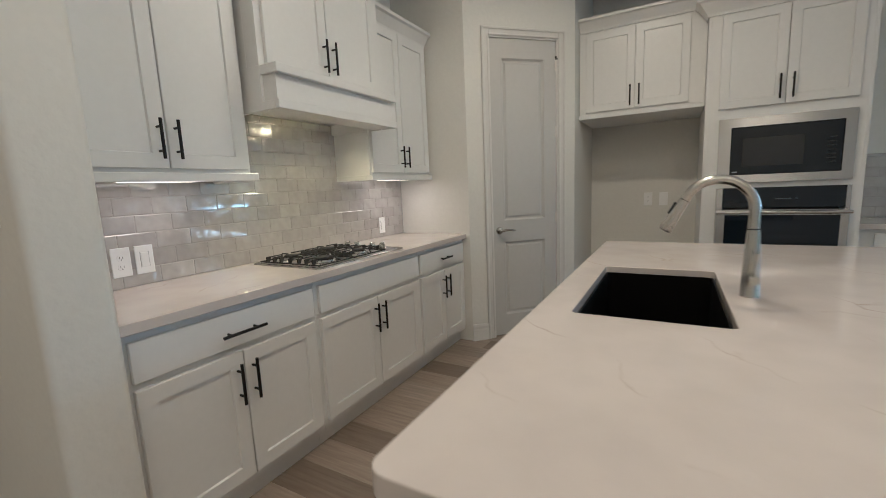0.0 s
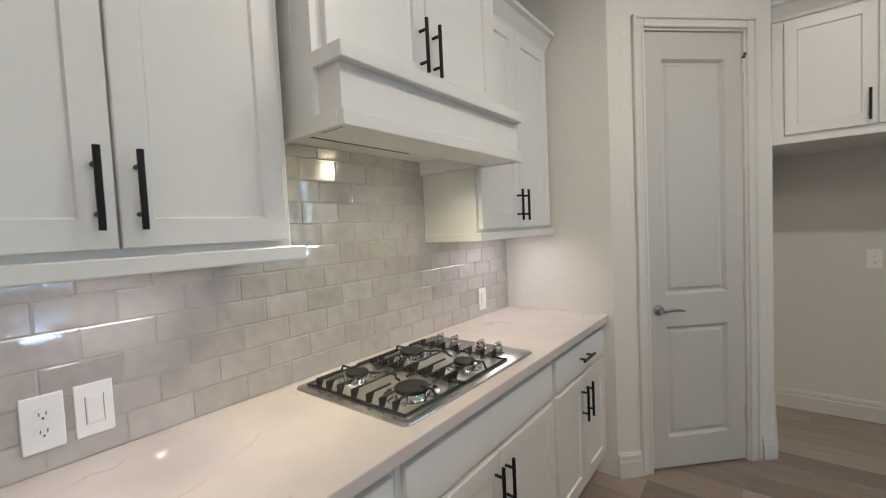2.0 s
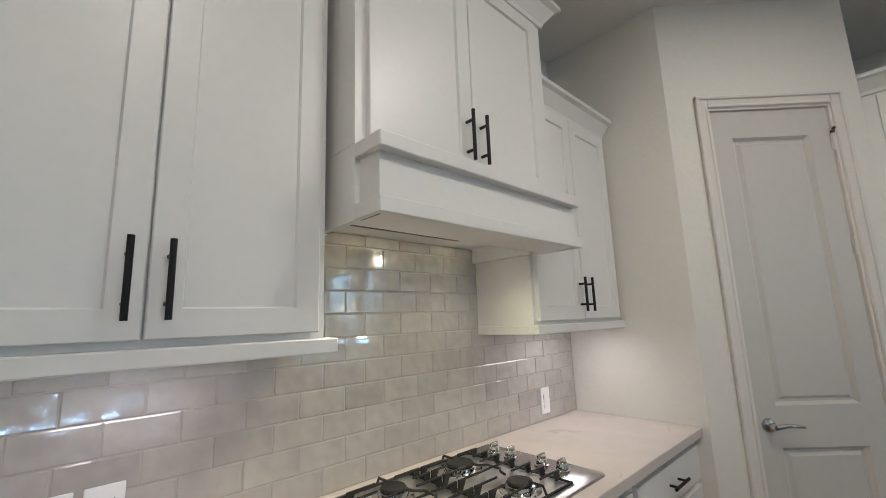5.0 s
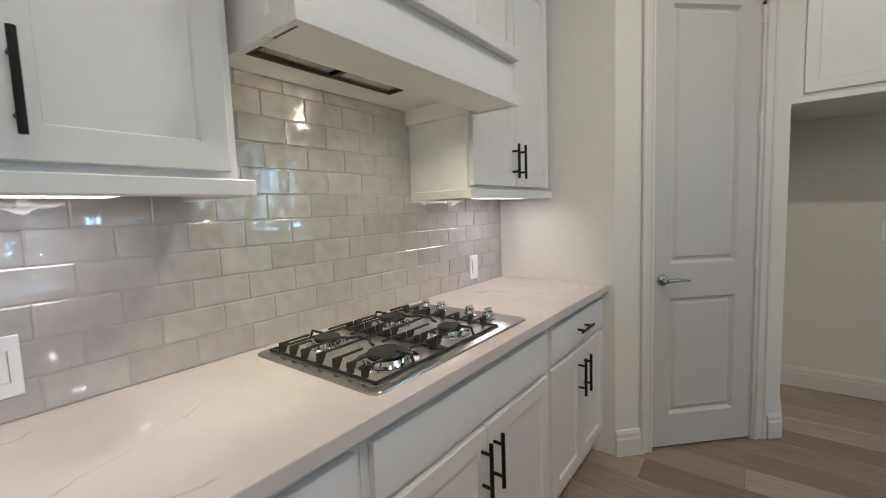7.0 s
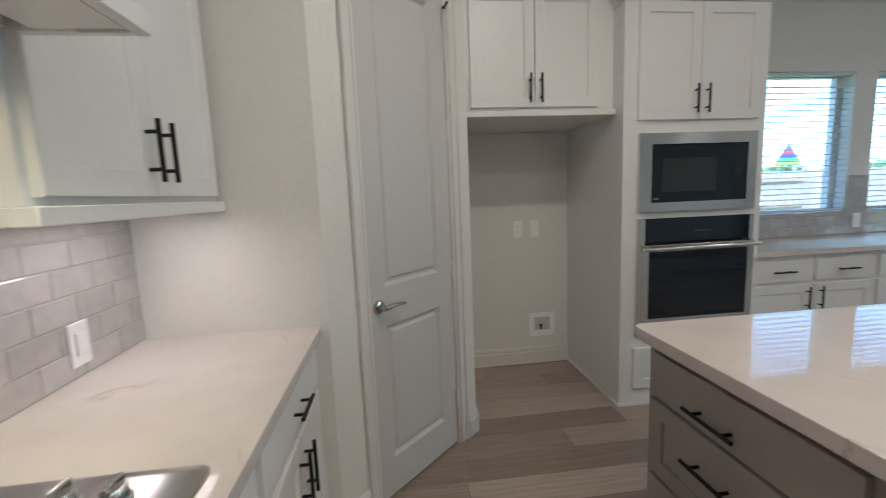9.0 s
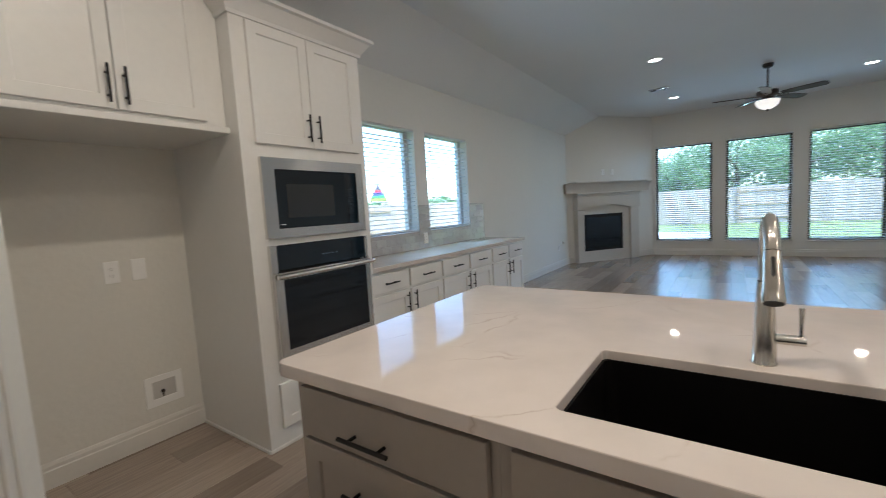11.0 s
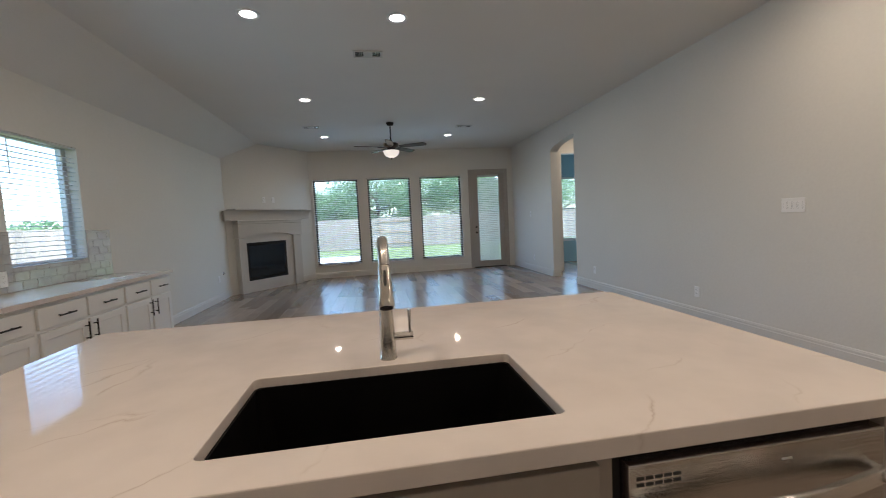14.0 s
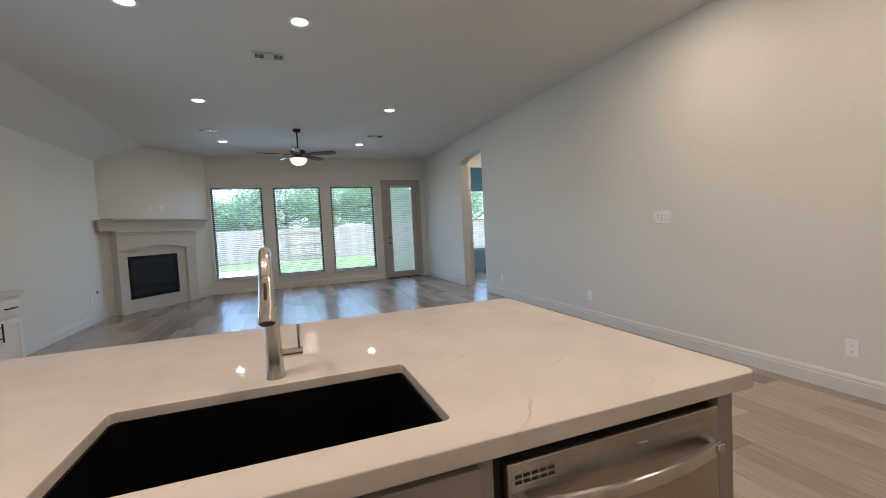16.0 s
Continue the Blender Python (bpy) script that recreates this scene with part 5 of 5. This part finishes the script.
def can_light(x, y):
    z = KCEIL if x < 0.9 and y > 0.95 else CEIL
    c = thing("recessed_light", pose(x, y, z), "lit round recessed ceiling downlight with a white trim", "ceiling light", "recessed lights")
    part("trim", lathe(B(), [(0.098, 0.0), (0.098, -0.006), (0.08, -0.009), (0.068, -0.004), (0.068, 0.0)], 28), PLASTIC, c, smooth=True)
    part("lens", lathe(B(), [(0.068, -0.003), (0, -0.003)], 28), LENS, c, "glowing lens")
    la = new("downlight", bpy.data.lights.new("downlight", 'AREA'))
    la.data.shape, la.data.size, la.data.energy, la.data.color = 'DISK', 0.12, CAN_W * (1.8 if y < -2 else 0.5 if x > 5 else 0.6 if x > 3 else 1.75 if y == 2.9 else 0.9 if y == 1.6 else 1.3 if y == -0.6 else 1.0), WARM
    la.matrix_world = pose(x, y, z - 0.014)


for x, y in CANS:
    can_light(x, y)


def vent(x, y, w, l, label):
    v = thing("ceiling_vent", pose(x, y, CEIL), label, "vent", "ceiling vents")
    bm = plate(rect(-w / 2, -l / 2, w / 2, l / 2), [rect(-w / 2 + 0.02, -l / 2 + 0.025, w / 2 - 0.02, -0.05), rect(-w / 2 + 0.02, 0.05, w / 2 - 0.02, l / 2 - 0.025)], 0, 0.012)
    bmesh.ops.rotate(bm, verts=bm.verts, cent=(0, 0, 0), matrix=Matrix.Rotation(radians(-90), 3, 'X'))
    part("frame", bm, VINYL, v)
    part("backing", bx(B(), -w / 2 + 0.01, -l / 2 + 0.01, -0.002, w / 2 - 0.01, l / 2 - 0.01, -0.0005), DARK, v)
    for s in (-1, 1):
        for k in range(4):
            yy = s * (0.06 + (l / 2 - 0.09) * (k + 0.5) / 4)
            part("slat", bx(B(), -w / 2 + 0.02, yy - 0.002, -0.006, w / 2 - 0.02, yy + 0.002, -0.003), NICKEL, v)


vent(4.44, 2.11, 0.17, 0.32, "white ceiling air vent with dark louvres")
vent(7.92, 3.23, 0.17, 0.32, "small white ceiling air vent")
vent(7.98, 0.27, 0.17, 0.32, "small white ceiling air vent")

# ceiling fan
fn = thing("ceiling_fan", pose(7.63, 1.765, CEIL), "dark bronze five-blade ceiling fan with a lit alabaster bowl", "ceiling fan")
part("canopy", lathe(B(), [(0.07, 0), (0.07, -0.02), (0.055, -0.05), (0.02, -0.06), (0, -0.06)], 24), BRONZE, fn, smooth=True)
part("downrod", cyl(B(), (0, 0, -0.05), (0, 0, -0.37), 0.013), BRONZE, fn, smooth=True)
part("motor", lathe(B(), [(0, -0.35), (0.03, -0.355), (0.05, -0.375), (0.13, -0.385), (0.14, -0.40), (0.14, -0.44), (0.12, -0.465), (0.08, -0.475), (0.075, -0.50), (0.11, -0.51), (0.11, -0.52), (0, -0.52)], 30), BRONZE, fn, smooth=True)
part("light_bowl", lathe(B(), [(0.145, -0.52), (0.15, -0.53), (0.135, -0.58), (0.10, -0.62), (0.05, -0.645), (0, -0.65)], 30), GLOBE, fn, "glowing frosted alabaster bowl", smooth=True)
part("finial", lathe(B(), [(0, -0.645), (0.012, -0.65), (0.016, -0.66), (0.008, -0.675), (0, -0.685)], 14), BRONZE, fn, smooth=True)
first = None
for k in range(5):
    at = pose(0, 0, -0.452, 0, 0, 30 + 72 * k)
    if first is None:
        bm = B()
        pts = [(0.17, -0.045), (0.30, -0.062), (0.55, -0.07), (0.66, -0.066), (0.69, -0.03), (0.69, 0.03), (0.66, 0.066), (0.55, 0.07), (0.30, 0.062), (0.17, 0.045)]
        prism(bm, pts, -0.005, 0.005)
        bmesh.ops.rotate(bm, verts=bm.verts, cent=(0, 0, 0), matrix=Matrix.Rotation(radians(-12), 3, 'X'))
        first = part("blade", bm, BLADE, fn, "dark wooden blade", at=at)
        arm = part("blade_arm", bx(bx(B(), 0.10, -0.018, -0.014, 0.24, 0.018, -0.006, 0.003), 0.2, -0.035, -0.013, 0.26, 0.035, -0.006, 0.003), BRONZE, fn, at=at)
    else:
        share("blade", first, fn, at, "dark wooden blade")
        share("blade_arm", arm, fn, at)
fl = new("fan_lamp", bpy.data.lights.new("fan_lamp", 'POINT'))
fl.data.energy, fl.data.color, fl.data.shadow_soft_size = 0.06, WARM, 0.12
fl.matrix_world = pose(7.63, 1.765, CEIL - 0.76)

# ---------------- outdoors ----------------
GZ = -0.18
single("ground", bx(B(), -900, -900, GZ - 1, 900, 900, GZ), LAWN, "mown green lawn", "lawn", kind="structure")
single("patio", bx(B(), EX + T, 2.7, GZ, 18.5, 8.5, GZ + 0.10, 0.01), CONCRETE, "pale concrete patio slab behind the house", "patio", kind="structure")


def fence_run(p, q, label, h=1.81):
    """Upright boards on rails and posts from p to q."""
    d = Vector((q[0] - p[0], q[1] - p[1]))
    m = on(p[0], p[1], GZ, math.degrees(math.atan2(d.y, d.x)))
    f = thing("wooden_fence", m, label, "fence", "garden fences")
    n = int(d.length / 0.142)
    board = None
    rest = B()
    for k in range(n):
        x = 0.142 * k
        dz = random.uniform(-0.015, 0.015)
        if k < 200:
            if board is None:
                board = part("board", bx(B(), 0.002, -0.009, 0.02, 0.14, 0.009, h), FENCE, f, at=pose(x, 0, dz))
            else:
                share("board", board, f, pose(x, random.uniform(-0.004, 0.004), dz))
        else:
            bx(rest, x + 0.002, -0.009, 0.02 + dz, x + 0.14, 0.009, h + dz)
    if len(rest.verts):
        o = part("boards", rest, FENCE, f)
        o["kind"] = "stuff"
    else:
        rest.free()
    for k in range(int(d.length / 2.4) + 1):
        s = -1 if k % 3 == 1 else 1
        for z in (0.25, 0.9, 1.55):
            part("rail", bx(B(), 2.4 * k, s * 0.014, z, min(2.4 * k + 2.39, d.length), s * 0.05, z + 0.085), FENCE_NEW, f, "newer tan rail")
        part("post", bx(B(), 2.4 * k - 0.045, s * 0.014, 0, 2.4 * k + 0.045, s * 0.10, h + 0.02), FENCE_NEW, f, "newer tan post")
    return f


fence_run((25.0, 11.5), (25.0, -19.5), "weathered cedar board fence along the back lawn")
fence_run((-2.0, 11.5), (24.9, 11.5), "weathered cedar board fence beside the house")


def tree(x, y, h, spread, seed, leaves=1500):
    rng = random.Random(seed)
    t = thing("tree", pose(x, y, GZ), "leafy green tree behind the fence", "tree", "trees behind the fence")
    bm = B()
    tube(bm, [(0, 0, 0), (0.05, 0.03, h * 0.25), (-0.05, 0.08, h * 0.5), (0.03, 0, h * 0.8)], [0.16, 0.13, 0.09, 0.03], 9)
    tips = []
    for k in range(9):
        a, z0 = rng.uniform(0, 6.28), h * rng.uniform(0.22, 0.6)
        r = spread * rng.uniform(0.5, 0.95)
        tip = Vector((r * math.cos(a), r * math.sin(a), z0 + h * rng.uniform(0.12, 0.32)))
        tube(bm, [(0, 0, z0), tuple(tip * 0.5 + Vector((0, 0, z0 * 0.45))), tuple(tip)], [0.06, 0.04, 0.015], 6)
        tips.append(tip)
    part("trunk", bm, BARK, t)
    verts, faces = [], []
    centres = [(tp, spread * rng.uniform(0.28, 0.45)) for tp in tips] + [(Vector((rng.uniform(-.5, .5) * spread, rng.uniform(-.5, .5) * spread, h * rng.uniform(0.26, 0.95))), spread * rng.uniform(0.3, 0.5)) for k in range(10)]
    for k in range(leaves):
        c, r = rng.choice(centres)
        v = Vector((rng.gauss(0, 1), rng.gauss(0, 1), rng.gauss(0, 1))).normalized() * r * rng.uniform(0.45, 1.05)
        p = c + Vector((v.x, v.y, v.z * 0.8))
        u = Vector((rng.gauss(0, 1), rng.gauss(0, 1), rng.gauss(0, 1))).normalized()
        w = u.orthogonal().normalized()
        s = rng.uniform(0.06, 0.13)
        o = len(verts)
        verts += [p - u * s, p + w * s * 0.5, p + u * s, p - w * s * 0.5]
        faces.append((o, o + 1, o + 2, o + 3))
    me = bpy.data.meshes.new("crown")
    me.from_pydata([tuple(v) for v in verts], [], faces)
    me.materials.append(LEAF)
    cr = new("crown", me)
    cr.parent = t


for k, (x, y, h, s) in enumerate(((23, 9.0, 3.6, 1.9), (24, 6.2, 4.0, 2.2), (22.6, 3.8, 4.6, 2.1), (24.5, 1.5, 5.4, 2.6), (23.2, -1.0, 5.0, 2.4), (25, -3.6, 5.6, 2.6), (23.5, -6.4, 5.0, 2.4), (28, 4.5, 4.6, 2.8), (28, 0.0, 5.6, 3.0), (29, -4.5, 5.6, 3.0), (28, 9.0, 4.2, 2.6), (24, -9.5, 5.2, 2.6))):
    tree(x + 6.5, y * 1.25, h * (1.08 if y < 3 else 0.9), s * 1.25, 100 + k, 5200)

# far tree line to the north
rng = random.Random(7)
verts, faces = [], []
for k in range(5200):
    x = rng.uniform(-60, 130)
    y = 78 + rng.uniform(-3, 3)
    z = GZ + (4.4 + 1.1 * math.sin(x * 0.13) + 0.5 * math.sin(x * 0.41 + 1)) * rng.uniform(0, 1) ** 0.7
    s = rng.uniform(0.3, 0.8)
    o = len(verts)
    verts += [(x - s, y, z), (x, y + rng.uniform(-s, s), z - s * 0.6), (x + s, y, z), (x, y, z + s * 0.6)]
    faces.append((o, o + 1, o + 2, o + 3))
me = bpy.data.meshes.new("far_tree_line")
me.from_pydata(verts, [], faces)
me.materials.append(LEAF)
tagged(new("far_tree_line", me), "low green tree line on the horizon", "trees", kind="stuff")

# rainbow canopy over the side fence
cv = thing("rainbow_canopy", pose(18.45, 20.0, GZ), "rainbow-striped pyramid canopy on poles beyond the fence", "canopy")
bands = ((0.0, 0.16, (0.16, 0.2, 0.03)), (0.16, 0.30, (0.04, 0.2, 0.06)), (0.30, 0.48, (0.015, 0.025, 0.16)), (0.48, 0.62, (0.25, 0.01, 0.025)), (0.62, 1.0, (0.06, 0.055, 0.08)))
zb, hh, rr = 2.3, 1.05, 0.74
for a, b, col in bands:
    bm = B()
    cyl(bm, (0, 0, zb + hh * a), (0, 0, zb + hh * b), rr * (1 - a) + 0.004, rr * (1 - b) + 0.004, 4)
    part("stripe", bm, surface("canopy_stripe", col, 0.7, vary=0.08, grain=20, bump=0.05), cv, "coloured fabric stripe")
for dx, dy in ((-0.3, -0.3), (0.3, -0.3), (-0.3, 0.3), (0.3, 0.3)):
    part("pole", cyl(B(), (dx, dy, 0), (dx, dy, zb + 0.05), 0.02, seg=8), BRONZE, cv)


# ---------------- tiles ----------------
TW, TH, GAP = 0.1565, 0.079, 0.002
TILES = {}


def tile(parent, x0, x1, z0, z1):
    """One pillowed tile, 8 mm thick; alike tiles share a mesh."""
    w, h = round(x1 - x0, 3), round(z1 - z0, 3)
    if w < 0.008 or h < 0.008:
        return
    at = pose(x0, 0, z0, random.uniform(-0.35, 0.35), 0, random.uniform(-0.3, 0.3))
    if (w, h) not in TILES:
        a, d, e = 0.0035, -0.0090, -0.0074
        v = [(0, 0, 0), (w, 0, 0), (w, 0, h), (0, 0, h), (0, e, 0), (w, e, 0), (w, e, h), (0, e, h), (a, d, a), (w - a, d, a), (w - a, d, h - a), (a, d, h - a)]
        f = [(8, 9, 10, 11)]
        for s in (0, 4):
            f += [(s + k, s + (k + 1) % 4, s + 4 + (k + 1) % 4, s + 4 + k) for k in range(4)]
        me = bpy.data.meshes.new("tile")
        me.from_pydata(v, [], f)
        me.materials.append(TILE)
        TILES[(w, h)] = me
    o = new("tile", TILES[(w, h)])
    o.parent = parent
    o.matrix_basis = at


def tiled(m, z0, phase, boxes, label, blocks=()):
    """Running-bond tiles over boxes (x0, x1, z0, z1)."""
    bs = thing("backsplash", m, label, "backsplash", kind="structure")
    bm = B()
    for x0, x1, a, b in boxes:
        bx(bm, x0, -0.0066, a, x1, -0.0005, b)
    part("grout", bm, GROUT, bs, "pale grout bed")
    for x0, x1, a, b in boxes:
        r0, r1 = int((a - z0) / TH + 0.001), int(math.ceil((b - z0) / TH - 0.001))
        for r in range(r0, r1):
            za, zb2 = max(a, z0 + r * TH) + GAP / 2, min(b, z0 + (r + 1) * TH) - GAP / 2
            ph = phase + (TW / 2 if r % 2 else 0)
            k = math.floor((x0 - ph) / TW)
            while ph + k * TW < x1:
                tile(bs, max(x0, ph + k * TW) + GAP / 2, min(x1, ph + (k + 1) * TW) - GAP / 2, za, zb2)
                k += 1
    return bs


tiled(on(WX, 0, 0, 90), 0.915, 1.731, ((1.126, 3.588, 0.915, 1.389), (1.889, 2.80, 1.389, 1.75), (1.126, 1.889, 1.389, 1.415), (2.80, 3.588, 1.389, 1.415)), "glossy greige subway tile backsplash in running bond")
tiled(on(0, NY, 0, 0), 0.915, 2.0, ((1.852, 4.95, 0.915, 1.073), (1.852, 2.51, 1.073, 1.415), (4.565, 4.95, 1.073, 1.415), (3.43, 3.64, 1.073, 1.415), (2.51, 3.43, 1.073, 1.112), (3.64, 4.565, 1.073, 1.112)), "glossy greige subway tile backsplash under the windows")

# ---------------- floor planks ----------------
PW, PLN = 0.182, 1.22
floor = bpy.data.objects["floor"]
PLANKS = {}


def plank_mesh(w, l):
    key = (round(w, 3), round(l, 3))
    if key not in PLANKS:
        a = 0.0009
        v = [(0, 0, -0.006), (l, 0, -0.006), (l, w, -0.006), (0, w, -0.006), (0, 0, -a), (l, 0, -a), (l, w, -a), (0, w, -a), (a, a, 0), (l - a, a, 0), (l - a, w - a, 0), (a, w - a, 0)]
        f = [(8, 9, 10, 11)]
        for s in (0, 4):
            f += [(s + k, s + (k + 1) % 4, s + 4 + (k + 1) % 4, s + 4 + k) for k in range(4)]
        PLANKS[key] = (v, f)
    return PLANKS[key]


rng = random.Random(5)
made, count = {}, 0
rv, rf = [], []
y = -5.45
row = 0
while y < NY:
    w = min(PW, NY - y)
    x = -3.4 - rng.uniform(0, PLN)
    while x < EX:
        a, b = max(x, -3.4), min(x + PLN, EX)
        if b - a > 0.02 and not (y + w < SY - 0.2 and b < 5.3):
            near = -1.2 < (a + b) / 2 < 4.6 and y > SY - 0.1 and count < 300
            v, f = plank_mesh(w - 0.0012, b - a - 0.0012)
            if near:
                key = (round(w, 3), round(b - a, 3))
                if key not in made:
                    me = bpy.data.meshes.new("plank")
                    me.from_pydata(v, [], f)
                    me.materials.append(PLANK)
                    made[key] = me
                o = new("plank", made[key])
                o.parent = floor
                o.matrix_basis = Matrix.Translation((a, y, 0))
                count += 1
            else:
                n0 = len(rv)
                rv += [(p[0] + a, p[1] + y, p[2]) for p in v]
                rf += [tuple(i + n0 for i in q) for q in f]
        x += PLN
    y += w
    row += 1
me = bpy.data.meshes.new("far_planks")
me.from_pydata(rv, [], rf)
me.materials.append(PLANK)
o = new("far_planks", me)
o.parent = floor
o["kind"] = "stuff"
